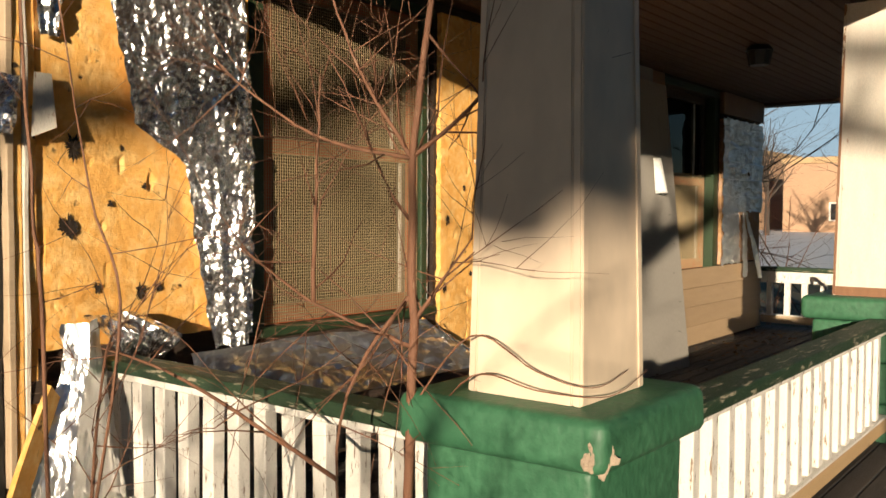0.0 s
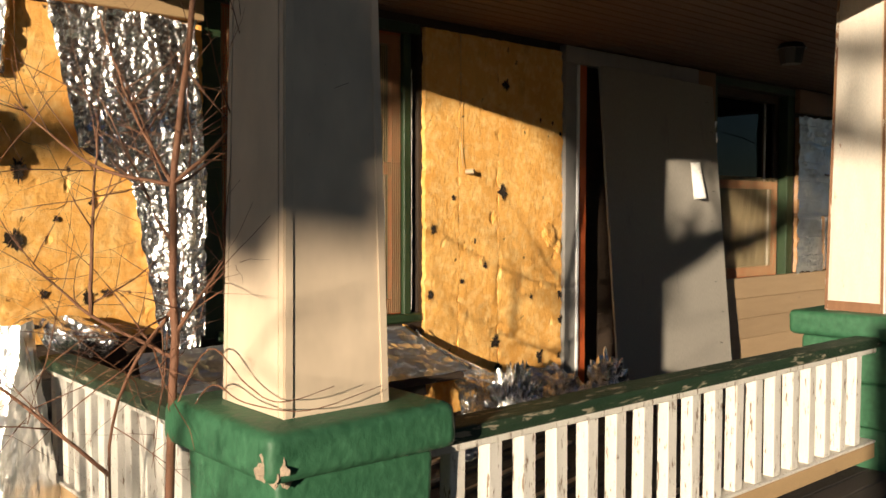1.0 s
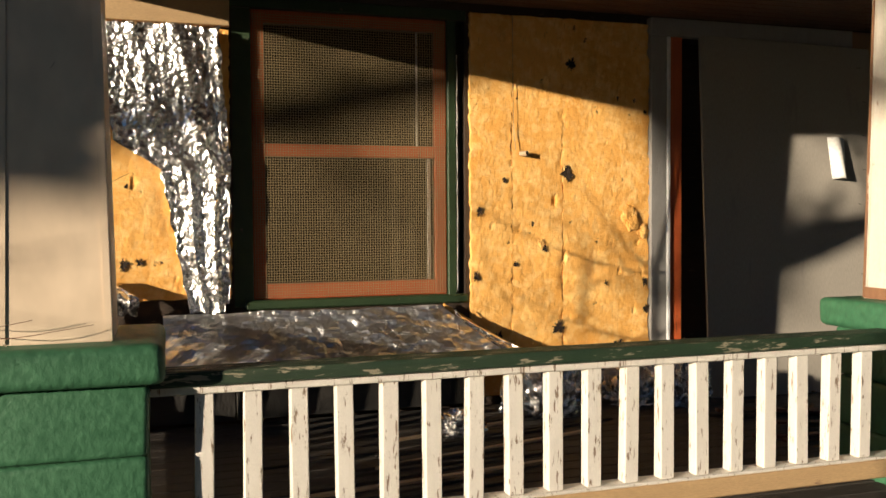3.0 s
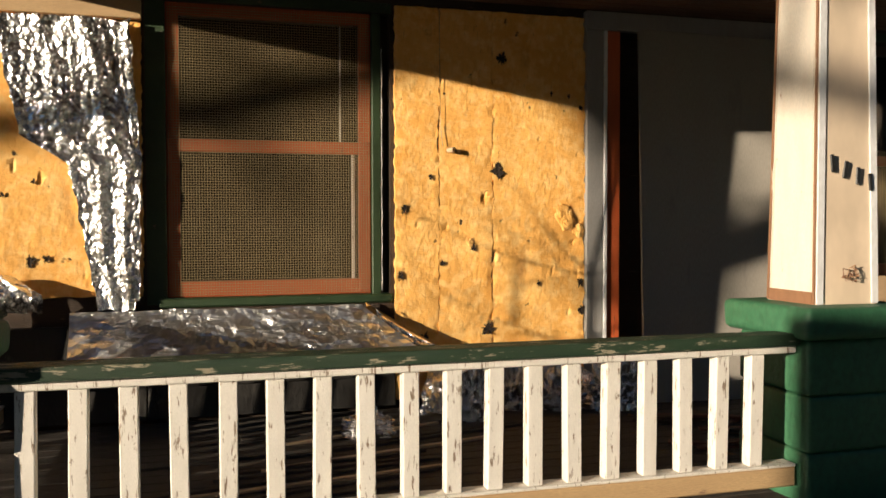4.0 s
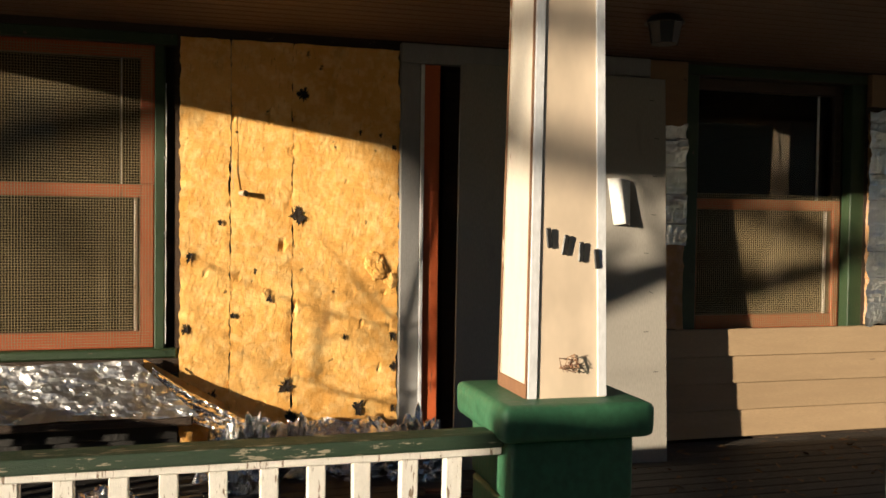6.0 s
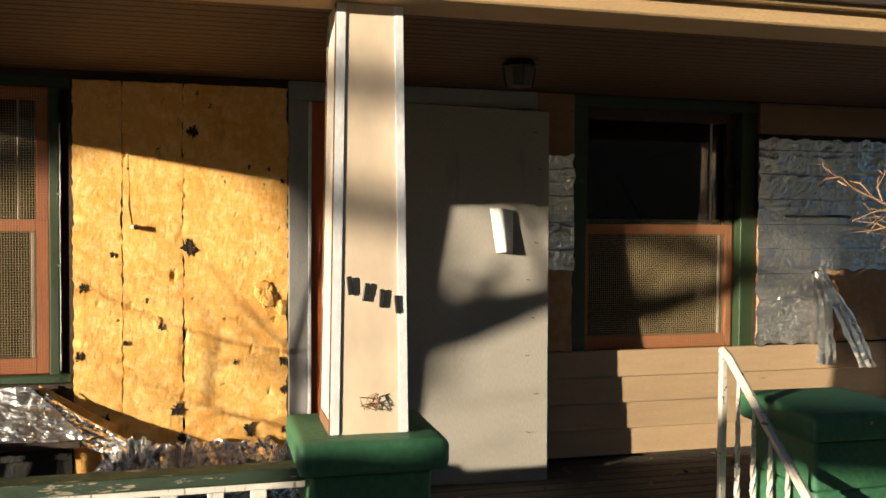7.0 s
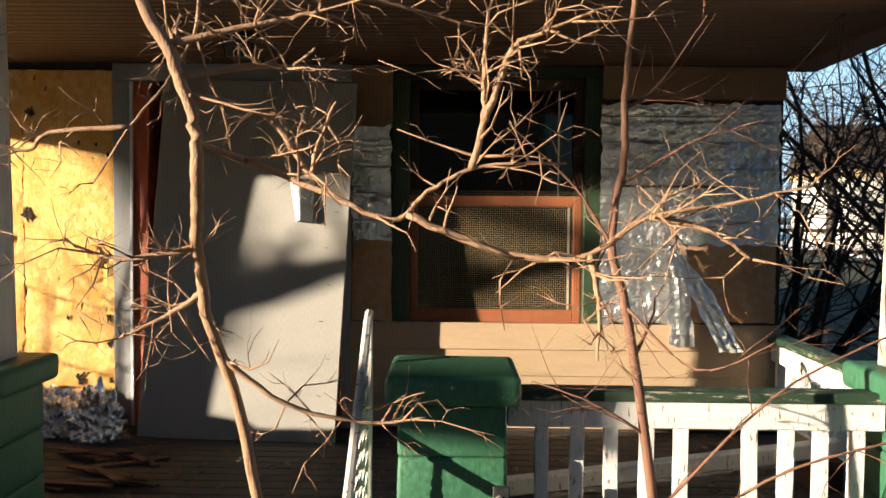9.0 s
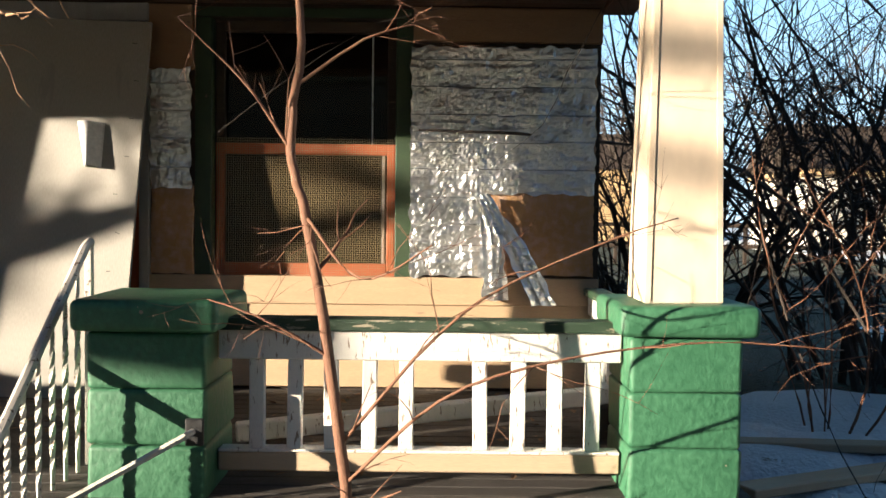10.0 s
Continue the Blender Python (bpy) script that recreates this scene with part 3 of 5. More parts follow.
# ---- windows ----
def window(name, label, x0, x1, z0, z1, mid, blind):
    w = thing(name, label, "window", kind="structure")
    y = WALL + 0.06
    cas = 0.092
    boxpart("casing", (x0 - 0.004, x0 + cas, y - 0.028, y + 0.05, z0 + 0.001, z1), GREEN_TRIM, w, bevel=0.005)
    edge = x1 + 0.004 if blind else x1 - 0.046
    boxpart("casing", (x1 - cas, edge, y - 0.028, y + 0.05, z0 + 0.001, z1), GREEN_TRIM, w, bevel=0.005)
    if not blind:
        boxpart("blind_stop", (edge + 0.001, x1 + 0.004, y + 0.03, y + 0.05, z0 + 0.001, z1), DARK_WOOD, w, bevel=0.002)

    def torn_edge(u, v):
        zz = z0 + 0.05 + (mid + 0.45 - z0) * v
        return Vector((edge + 0.002 + u * (0.004 + 0.004 * noise.noise(Vector((zz * 16, x0, 0)))), y - 0.026 - 0.004 * noise.noise(Vector((zz * 30, 2, x0))), zz))
    if not blind:
        sheet("torn_paper_edge", 2, 90, torn_edge, PAPER, w, "torn pale paper edge", thick=0.001)
    boxpart("head_casing", (x0 - 0.01, x1 + 0.01, y - 0.034, y + 0.05, z1 + 0.001, z1 + 0.055), GREEN_TRIM, w, bevel=0.005)
    boxpart("window_sill", (x0 + 0.05, x1 + 0.012, y - 0.05, y + 0.11, z0 - 0.012, z0 + 0.032), GREEN_TRIM, w, bevel=0.008)
    a, b = x0 + cas + 0.001, x1 - cas - 0.001
    ys = y + (0.050 if blind else -0.006)
    st = 0.048 if blind else 0.062
    split = mid + 0.03
    for xa, xb in ((a, a + st), (b - st, b)):
        boxpart("stile", (xa, xb, ys, ys + 0.03, z0 + 0.034, split), RED, w, bevel=0.004)
        # with the blind, the upper sash is dark wood in place of shaded red
        boxpart("upper_stile", (xa, xb, ys + 0.002, ys + 0.03, split + 0.001, z1), DARK_WOOD if blind else RED, w, bevel=0.004)
    for nm, d in (("meeting_rail", (a + st, b - st, ys + 0.001, ys + 0.029, mid - 0.03, mid + 0.03)),
                  ("bottom_rail", (a + st, b - st, ys + 0.001, ys + 0.029, z0 + 0.034, z0 + 0.11)),
                  ("top_rail", (a + st, b - st, ys + 0.001, ys + 0.029, z1 - 0.06, z1))):
        # top rail likewise: shade put into its colour
        boxpart(nm, d, DARK_WOOD if blind and nm == "top_rail" else RED, w, bevel=0.004)
    for zz0, zz1 in ((z0 + 0.11, mid - 0.03), (mid + 0.03, z1 - 0.06)):
        g = boxpart("pane", (a + st, b - st, ys + 0.05, ys + 0.054, zz0, zz1), GLASS, w, bevel=0)
        g.visible_shadow = False
    for d in ((b - st - 0.03, b - st - 0.015, ys + 0.034, ys + 0.05, z0 + 0.1, mid), (b - st - 0.09, b - st - 0.082, ys + 0.034, ys + 0.05, mid, z1 - 0.06)):
        boxpart("sash_edge", d, WHITE, w, bevel=0.002)
    bm = bmesh.new()
    step, r = 0.0127, 0.0008 if blind else 0.0011
    high = mid + 0.06 if blind else z1 - 0.01          # the second screen covers the lower sash only
    k = a + 0.01
    while k < b - 0.008:
        box(bm, k - r, k + r, ys - 0.006, ys - 0.0035, z0 + 0.04, high)
        k += step
    k = z0 + 0.045
    while k < high - 0.002:
        box(bm, a + 0.006, b - 0.006, ys - 0.0035, ys - 0.001, k - r, k + r)
        k += step
    part("wire_screen", bm, SCREEN, w, "rusty wire mesh screen")
    if not blind:
        def shade_at(u, v):
            low = z1 - 0.16 - 0.09 * math.sin(u * 3.14) ** 2 - 0.02 * noise.noise(Vector((u * 7, 0, 1)))
            return Vector((a + st + 0.01 + (b - a - 2 * st - 0.02) * u, ys + 0.10 + 0.02 * math.sin(u * 19) * (1 - v), low + (z1 - 0.03 - low) * v))
        sheet("roller_shade", 40, 8, shade_at, CURTAIN, w, "torn beige roller shade")
        for xx in (b - st - 0.20, b - st - 0.11):
            boxpart("curtain_edge", (xx, xx + 0.05, ys + 0.14, ys + 0.15, z0 + 0.1, mid + 0.18), CURTAIN, w, "pale curtain edge")
    if blind:
        bm = bmesh.new()
        k = mid - 0.04
        while k > z0 + 0.1:
            box(bm, a + st, a + st + 0.26, ys + 0.085, ys + 0.105, k, k + 0.0025)
            k -= 0.016
        part("blind", bm, CURTAIN, w, "slatted window blind")
    return w


window("window_1", "red sash window with wire screen in green casing", *W1, 1.745, False)
window("window_2", "red sash window with wire screen and blind in green casing", *W2, 1.74, True)


# ---- door ----
door = thing("door_1", "open dark doorway with grey casing and red jamb", "door", kind="structure")
boxpart("casing", (4.60, 4.698, WALL - 0.02, WALL + 0.05, 0.432, 2.40), CASING, door)
boxpart("casing", (5.902, 5.955, WALL - 0.02, WALL + 0.05, 0.432, 2.40), CASING, door)
boxpart("head_casing", (4.60, 5.955, WALL - 0.022, WALL + 0.05, 2.401, 2.498), CASING, door)
boxpart("stop", (4.699, 4.716, WALL - 0.030, WALL - 0.0125, 0.432, 2.395), STRIP, door, "white painted door stop", bevel=0.002)
boxpart("jamb", (4.70, 4.80, WALL - 0.012, WALL + 0.17, 0.432, 2.398), RED, door, "red painted jamb")
boxpart("jamb", (5.80, 5.90, WALL + 0.02, WALL + 0.17, 0.432, 2.398), RED, door, "red painted jamb")
boxpart("leaf", (4.86, 5.799, WALL + 0.12, WALL + 0.165, 0.44, 2.39), DARK_WOOD, door, "dark wooden door leaf")
boxpart("threshold", (4.70, 5.90, WALL - 0.03, WALL + 0.18, 0.40, 0.431), DARK_WOOD, door)

# the grey sheet of plywood that leans before the door
bw, bh = 1.10, 2.0
lean = 7.2
panel = boxpart("plywood_sheet", (0, bw, 0, 0.018, 0, bh), GREY_BOARD, bevel=0.003)
PANEL = Matrix.Translation((4.815, 2.365, 0.434)) @ pose(0, 0, 0, 0, 0, -4.0) @ pose(0, 0, 0, -lean, 0, 0) @ pose(0, 0, 0, 0, 2.0, 0)
panel.matrix_world = PANEL
tagged(panel, "grey painted plywood sheet leaning over the doorway", "plywood")


def note_at(u, v):
    x, z = 0.765 + 0.135 * u + 0.045 * (1 - v) * (1 - u), 1.215 + 0.235 * v
    fold = u / 0.42 if u < 0.42 else (1 - u) / 0.58          # creased upright, its foot standing off the board
    return PANEL @ Vector((x, -0.004 - 0.075 * fold * (0.55 + 0.45 * (1 - v)) - 0.03 * (1 - u) * v, z))


tagged(sheet("paper_notice", 10, 8, note_at, PAPER, thick=0.0006, smooth=True), "curled white paper notice stuck on the plywood", "notice")
for k in range(9):
    s = boxpart("staple", (-0.012, 0.012, -0.003, 0.0, -0.0015, 0.0015), BLACK, bevel=0)
    s.matrix_world = PANEL @ pose(rnd(0.98, 1.05), -0.001, 0.28 + 0.2 * k, 0, rnd(-20, 20), 0)
    tagged(s, "small dark staple in the plywood edge", "staple", "plywood staples")


# ---- torn foil ----
def foil_sheet(label, left, right, z0, z1, nu, nv, amp, ridge, y=WALL - 0.012, material=None, seed=0.0, bulge=None, laps=0.0):
    """A hanging foil sheet between two ragged edges, each given as rows (height share, x)."""
    def at(u, v):
        z = z0 + (z1 - z0) * v
        a, b = lerp(left, v), lerp(right, v)
        x = a + (b - a) * u
        q = Vector((x, z * 0.7, seed))
        d = crumple(q, 9.0, amp) + ridge * (1 - abs(math.sin((u * 2.4 + 0.35 * noise.noise(Vector((z * 2, seed, 0)))) * math.pi)))
        if laps:
            d += laps * (((z + 0.012 * noise.noise(Vector((x * 3, z * 2, seed)))) / 0.148) % 1.0) * (0.7 + 0.5 * noise.noise(Vector((x * 4, z * 9, seed))))
        if u in (0, 1):
            x += 0.02 * noise.noise(Vector((z * 14, seed, u)))
        if v in (0, 1):
            z += 0.025 * noise.noise(Vector((x * 14, seed, v)))
        return Vector((x, y - abs(d) - (bulge(u, v) if bulge else 0.0), z))
    return tagged(sheet("foil_sheet", nu, nv, at, material or FOIL, thick=0.001), label, "foil", "torn foil sheets")


foil_sheet("crumpled silver foil hanging torn from the insulation", ((0, 2.15), (0.3, 2.08), (0.5, 2.03), (0.6, 1.83), (1, 1.72)),
           ((0, 2.31), (0.5, 2.32), (1, 2.17)), 0.97, 2.305, 70, 170, 0.014, 0.022, seed=1.0, bulge=lambda u, v: 0.024 * u)
foil_sheet("dull crumpled foil layer hanging beside the window", ((0, 2.20), (1, 2.17)), ((0, 2.33), (0.5, 2.345), (1, 2.30)), 1.0, 2.30, 26, 130, 0.014, 0.008,
           y=WALL - 0.004, seed=4.0, bulge=lambda u, v: 0.026 * u)
foil_sheet("small crumpled foil scrap high on the insulation", ((0, 1.50), (1, 1.46)), ((0, 1.57), (1, 1.60)), 2.02, 2.30, 26, 48, 0.020, 0.02, seed=9.0)
foil_sheet("long foil strip hanging past the porch railing", ((0, 1.26), (0.5, 1.40), (0.85, 1.50), (1, 1.52)), ((0, 1.72), (0.5, 1.67), (1, 1.63)), 0.30, 1.13, 40, 60, 0.005, 0.010,
           material=FOIL_DRAWN, seed=14.0, bulge=lambda u, v: 0.10 + 0.12 * (1 - v) + 0.05 * math.sin(u * 3.1))
foil_sheet("folded crumpled foil scrap above the side railing", ((0, 1.80), (0.4, 1.66), (1, 1.60)), ((0, 1.92), (0.5, 1.93), (1, 1.80)), 0.97, 1.14, 50, 40, 0.022, 0.03,
           seed=18.0, bulge=lambda u, v: 0.03 + 0.10 * math.sin(v * 3.0))


foil_sheet("foil flap torn loose at the house corner", ((0, 1.30), (0.5, 1.24), (1, 1.36)), ((0, 1.40), (1, 1.44)), 1.70, 1.88, 24, 24, 0.02, 0.02, seed=71.0, bulge=lambda u, v: 0.02 + 0.02 * (1 - v))
foil_sheet("foil shreds on the black shade sheet", ((0, 1.26), (1, 1.30)), ((0, 1.33), (0.5, 1.29), (1, 1.36)), 0.75, 1.60, 14, 60, 0.016, 0.01, seed=75.0)


def flapped(u, v):
    return Vector((1.47 + 0.055 * u + 0.012 * v, WALL - 0.035 - 0.05 * (1 - v) * u, 1.70 + 0.20 * v + 0.03 * u * (1 - v)))


tagged(sheet("paper_flap", 8, 12, flapped, CREAM_OLD, thick=0.002), "pale flap of facing paper peeling from the foam", "paper")


def under_at(u, v):
    x = 2.03 + (1.62 - 0.28 * v) * u
    z = 0.74 + 0.225 * v + 0.015 * noise.noise(Vector((x * 5, v, 2)))
    d = 0.05 + 0.17 * (1 - v) ** 1.3 + crumple(Vector((x * 0.5, z, 31.0)), 8.0, 0.018)
    return Vector((x, WALL - abs(d), z))


tagged(sheet("foil_sheet", 90, 24, under_at, FOIL_SMOOTH, thick=0.001), "wrinkled foil sheet draped below the window sill", "foil", "torn foil sheets")
tagged(boxpart("ledge_board", (2.0, 3.62, 2.40, 2.60, 0.70, 0.735), DARK_WOOD, bevel=0.006), "dark wooden ledge board under the draped foil", "board")

# foil facing pressed over lapped siding at the far end, with a torn tail of two strips
foil_sheet("wrinkled foil facing pressed over lapped siding", ((0, 7.362), (1, 7.362)), ((0, 8.355), (1, 8.36)), 1.50, 2.285, 80, 110, 0.010, 0.0,
           material=FOIL_FLAT, seed=40.0, laps=0.016)
foil_sheet("lower wrinkled foil facing beside the torn corner", ((0, 7.362), (1, 7.362)), ((0, 7.80), (1, 7.74)), 1.055, 1.505, 40, 60, 0.010, 0.0,
           material=FOIL_FLAT, seed=43.0, laps=0.016)
foil_sheet("narrow foil facing strip beside the plywood", ((0, 5.965), (1, 5.965)), ((0, 6.185), (1, 6.18)), 1.51, 2.15, 20, 70, 0.008, 0.0,
           material=FOIL_FLAT, seed=46.0, laps=0.020)
foil_sheet("torn foil strip hanging down", ((0, 7.76), (1, 7.72)), ((0, 7.90), (0.6, 7.86), (1, 7.76)), 0.93, 1.50, 10, 40, 0.008, 0.01, material=FOIL_FLAT,
           seed=50.0, bulge=lambda u, v: 0.04)
foil_sheet("torn foil strip hanging aslant with curled end", ((0, 8.02), (1, 7.72)), ((0, 8.15), (0.5, 8.0), (1, 7.78)), 0.91, 1.50, 10, 40, 0.008, 0.01, material=FOIL_FLAT,
           seed=53.0, bulge=lambda u, v: 0.06 + 0.03 * (1 - v))


def heap(label, cx, cy, rx, ry, h, seed):
    """A crushed ball of foil lying on the floor."""
    bm = bmesh.new()
    bmesh.ops.create_icosphere(bm, subdivisions=5, radius=1.0)
    for v in bm.verts:
        q = v.co * 2.2 + Vector((seed, 0, 0))
        s = 0.75 + 0.45 * abs(noise.noise(q)) + 0.3 * noise.noise(q * 2.7) + 0.05 * noise.noise(q * 7)
        v.co = Vector((v.co.x * rx * s, v.co.y * ry * s, max(-0.02, (v.co.z * 0.75 + 0.25) * h * s)))
    ob = part("foil_scrap", bm, FOIL)
    ob.location = (cx, cy, FLOOR + 0.02)
    return tagged(ob, label, "foil", "foil scraps on the floor")


heap("crushed foil scrap lying below the insulation", 3.86, 2.30, 0.16, 0.12, 0.30, 1)
foil_sheet("crumpled foil strip lying along the foot of the wall", ((0, 3.62), (1, 3.70)), ((0, 4.60), (0.5, 4.62), (1, 4.50)), 0.44, 0.66, 110, 36, 0.030, 0.02, seed=61.0,
           bulge=lambda u, v: 0.03 + 0.16 * (1 - v) + 0.03 * math.sin(u * 17))


def tail_at(u, v):
    w = 0.13 * (1 - u) ** 0.6 + 0.015
    x = 3.44 + 0.47 * u
    q = Vector((x, v, 71.0))
    return Vector((x, WALL - 0.06 - 0.12 * u - 0.10 * (1 - v) - abs(crumple(q, 7.0, 0.016)), 0.945 - 0.27 * u ** 0.8 - w * (1 - v)))


tagged(sheet("foil_sheet", 46, 18, tail_at, FOIL, thick=0.001), "pointed foil tail hanging from the draped sheet", "foil", "torn foil sheets")
heap("crushed foil scrap lying on the porch boards", 4.10, 2.46, 0.14, 0.09, 0.25, 5)
heap("crushed foil scrap against the door casing", 4.36, 2.38, 0.13, 0.10, 0.20, 9)
heap("bright crushed foil scrap beside the plywood sheet", 4.62, 2.30, 0.15, 0.11, 0.27, 14)
heap("small crushed foil scrap behind the railing", 3.30, 2.05, 0.12, 0.10, 0.10, 19)

# curled foam scrap and loose stuff by the corner
def scrap_at(u, v):
    return Vector((1.16 + 0.27 * v ** 1.6 + 0.12 * (1 - 0.55 * v) * u, 2.34 + 0.05 * u + 0.08 * v, 0.12 + 0.84 * v - 0.05 * u))


tagged(sheet("foam_scrap", 10, 24, scrap_at, FOAM, thick=0.028), "bent yellow foam scrap leaning against the wall", "insulation board")


def flap_at(u, v):
    return Vector((3.40 + 0.36 * u, WALL - 0.02 - 0.06 * (1 - v) * u, 0.97 - 0.22 * u + (-0.12 + 0.12 * v) * (0.4 + 0.6 * u)))


tagged(sheet("foam_scrap", 12, 6, flap_at, FOAM, thick=0.012), "torn foam edge below the window corner", "insulation board")

# peg, cord and pits on the foam
peg = thing("wooden_peg", "short wooden peg stuck in the foam", "peg", at=(3.83, WALL - 0.004, 1.745))
bm = bmesh.new()
bmesh.ops.create_cone(bm, cap_ends=True, segments=10, radius1=0.012, radius2=0.014, depth=0.045, matrix=pose(0.012, -0.02, -0.004, 90, 0, 30))
part("shaft", bm, RAW_WOOD, peg)


def tube(bm, pts, radii, sides=6):
    """A tapering tube along points."""
    rings = []
    for i, p in enumerate(pts):
        d = (pts[min(i + 1, len(pts) - 1)] - pts[max(i - 1, 0)]).normalized()
        a = d.orthogonal().normalized()
        b = d.cross(a)
        rings.append([bm.verts.new(p + (a * math.cos(6.2832 * k / sides) + b * math.sin(6.2832 * k / sides)) * radii[i]) for k in range(sides)])
    for r0, r1 in zip(rings, rings[1:]):
        best = min(range(sides), key=lambda s: (r0[0].co - r1[s].co).length)
        for k in range(sides):
            bm.faces.new((r0[k], r0[(k + 1) % sides], r1[(k + 1 + best) % sides], r1[(k + best) % sides]))
    bm.faces.new(rings[0][::-1])
    bm.faces.new(rings[-1])


def wire(name, pts, r, material, label, category, sides=6, parent=None):
    bm = bmesh.new()
    tube(bm, [Vector(p) for p in pts], [r] * len(pts), sides)
    ob = part(name, bm, material, parent, smooth=True)
    return tagged(ob, label, category) if parent is None else ob


wire("cord", [(3.784, WALL - 0.012, 2.45), (3.786, WALL - 0.014, 2.1), (3.790, WALL - 0.013, 1.86), (3.80, WALL - 0.016, 1.76)], 0.0018, RAW_WOOD, "thin pale cord hanging down the foam seam", "cord")


def pit(x, z, r, seed):
    """A charred hole: a hollow of frayed outline with specks round it."""
    bm = bmesh.new()
    n_ = 72
    mid = bm.verts.new((0, 0.004, 0))
    ring = []
    for k in range(n_):
        a = 6.2832 * k / n_
        c = Vector((math.cos(a), 0, math.sin(a)))
        s = r * (0.62 + 0.5 * noise.noise(c * 1.3 + Vector((seed, 3, 1))) + 0.32 * noise.noise(c * 5 + Vector((seed, 0, 0))) + 0.4 * noise.noise(c * 17 + Vector((seed, 5, 0))))
        s = max(s, 0.15 * r)
        ring.append(bm.verts.new((c.x * s * 0.85, 0, c.z * s * 1.1)))
    for k in range(n_):
        bm.faces.new((mid, ring[k], ring[(k + 1) % n_]))
    for f in bm.faces:
        f.normal_update()
        if f.normal.y > 0:
            f.normal_flip()
    ob = part("burn_hole", bm, CHAR)
    ob.location = (x, WALL - 0.0085, z)
    tagged(ob, "ragged charred hole in the yellow foam", "hole", "holes in the foam")


CHAR = surface("charred_foam", (0.020, 0.013, 0.008), (0.04, 0.022, 0.010), None, 20, (1, 1, 1), 60, 0.95, 0, 0.8)
for k, (x, z, r) in enumerate(((4.10, 1.64, 0.05), (4.05, 0.82, 0.055), (3.97, 1.24, 0.022), (3.60, 1.44, 0.03), (3.70, 0.78, 0.04), (4.40, 0.70, 0.045),
                             (4.08, 0.66, 0.05), (4.12, 2.22, 0.04), (3.74, 1.60, 0.02), (1.62, 1.68, 0.05), (1.70, 1.22, 0.025), (1.86, 1.20, 0.035), (1.93, 1.21, 0.03),
                             (1.60, 1.42, 0.05), (1.75, 1.50, 0.018), (1.88, 1.56, 0.016), (3.58, 1.10, 0.03), (4.57, 1.05, 0.035), (4.58, 0.90, 0.03), (1.45, 1.60, 0.04),
                             (3.80, 1.16, 0.02), (4.33, 1.05, 0.018), (4.40, 2.05, 0.016), (4.50, 2.04, 0.014), (4.57, 1.98, 0.02))):
    pit(x, z, r, k * 1.7)


def tuft(x, z, r, seed, reach=0.6):
    """A torn tuft of foam that stands off the board."""
    bm = bmesh.new()
    bmesh.ops.create_icosphere(bm, subdivisions=4, radius=1.0)
    for v in bm.verts:
        k = 0.85 + 0.4 * noise.noise(v.co * 1.2 + Vector((seed, 0, 0))) + 0.22 * noise.noise(v.co * 3.4)
        v.co = Vector((v.co.x * r * k, v.co.y * r * reach * k, v.co.z * r * 1.25 * k))
    ob = part("foam_tuft", bm, FOAM)
    ob.location = (x, WALL - 0.002, z)
    tagged(ob, "pale torn tuft of foam standing off the board", "insulation tuft", "torn foam tufts")


for k, (x, z, r) in enumerate(((4.485, 1.40, 0.060), (4.555, 1.33, 0.034), (3.95, 1.27, 0.020))):
    tuft(x, z, r, k * 2.1, 0.40)

# nails along the foam panels' edges and the pale fibre patch
for k in range(2):
    s = boxpart("roofing_nail", (-0.006, 0.006, -0.004, 0.0, -0.006, 0.006), CASING, bevel=0.002)
    s.location = (3.49, WALL + 0.03, 1.55 + 0.35 * k)
    tagged(s, "small round nail head on the window casing", "nail", "nails on the window casing")


# ---- small things on the columns ----
for k in range(4):
    t = k / 3
    b = boxpart("dark_bar", (-0.009, 0.009, -0.006, 0.0, -0.03, 0.03), BLACK, bevel=0.003)
    b.matrix_world = pose(4.645 + 0.155 * t, 0.785 + 0.0035, 1.572 - 0.062 * t, 1, (-6, 9, 2, -7)[k], 0)
    tagged(b, "small dark metal bar fixed on the column face", "bar", "dark bars on the column")
hook = thing("wire_hook", "rusty twisted wire hook with dry stems on the column", "hook", at=(4.70, 0.784, 1.20))
for k in range(7):
    bm = bmesh.new()
    a = rnd(0, 6.28)
    pts = [Vector((0.022 * math.cos(a + 1.1 * j) + rnd(-0.015, 0.03), -0.006 - 0.012 * abs(math.sin(j * 1.3)), 0.018 * math.sin(a + 1.1 * j) + rnd(-0.012, 0.012))) for j in range(4)]
    tube(bm, pts, [0.0022, 0.002, 0.0016, 0.0012], 5)
    part("twig", bm, BARK_TAN if k % 2 else BARK, hook)
# chip on the corner of the green pier
CHIP = surface("bare_chipped_masonry", (0.42, 0.33, 0.24), (0.33, 0.25, 0.18), (0.55, 0.47, 0.38), 20, (1, 1, 1), 70, 0.9, 0, 0.8)


def chip(x, y, z, s, seed, turn):
    bm = bmesh.new()
    bmesh.ops.create_icosphere(bm, subdivisions=3, radius=1.0)
    for v in bm.verts:
        k = 0.8 + 0.5 * noise.noise(v.co * 1.7 + Vector((seed, 0, 0))) + 0.15 * noise.noise(v.co * 6)
        v.co = Vector((v.co.x * s * k, v.co.y * s * 0.30 * k, v.co.z * s * 1.1 * k))
    ob = part("bare_patch", bm, CHIP)
    ob.matrix_world = pose(x, y, z, 0, 0, turn)
    tagged(ob, "bare chipped masonry patch on the green cap", "chip", "chips on the piers")


chip(1.553, 0.693, 1.02, 0.036, 2, -45)
chip(6.55, 0.706, 1.06, 0.020, 5, 0)
chip(1.60, 0.712, 0.985, 0.016, 8, 0)

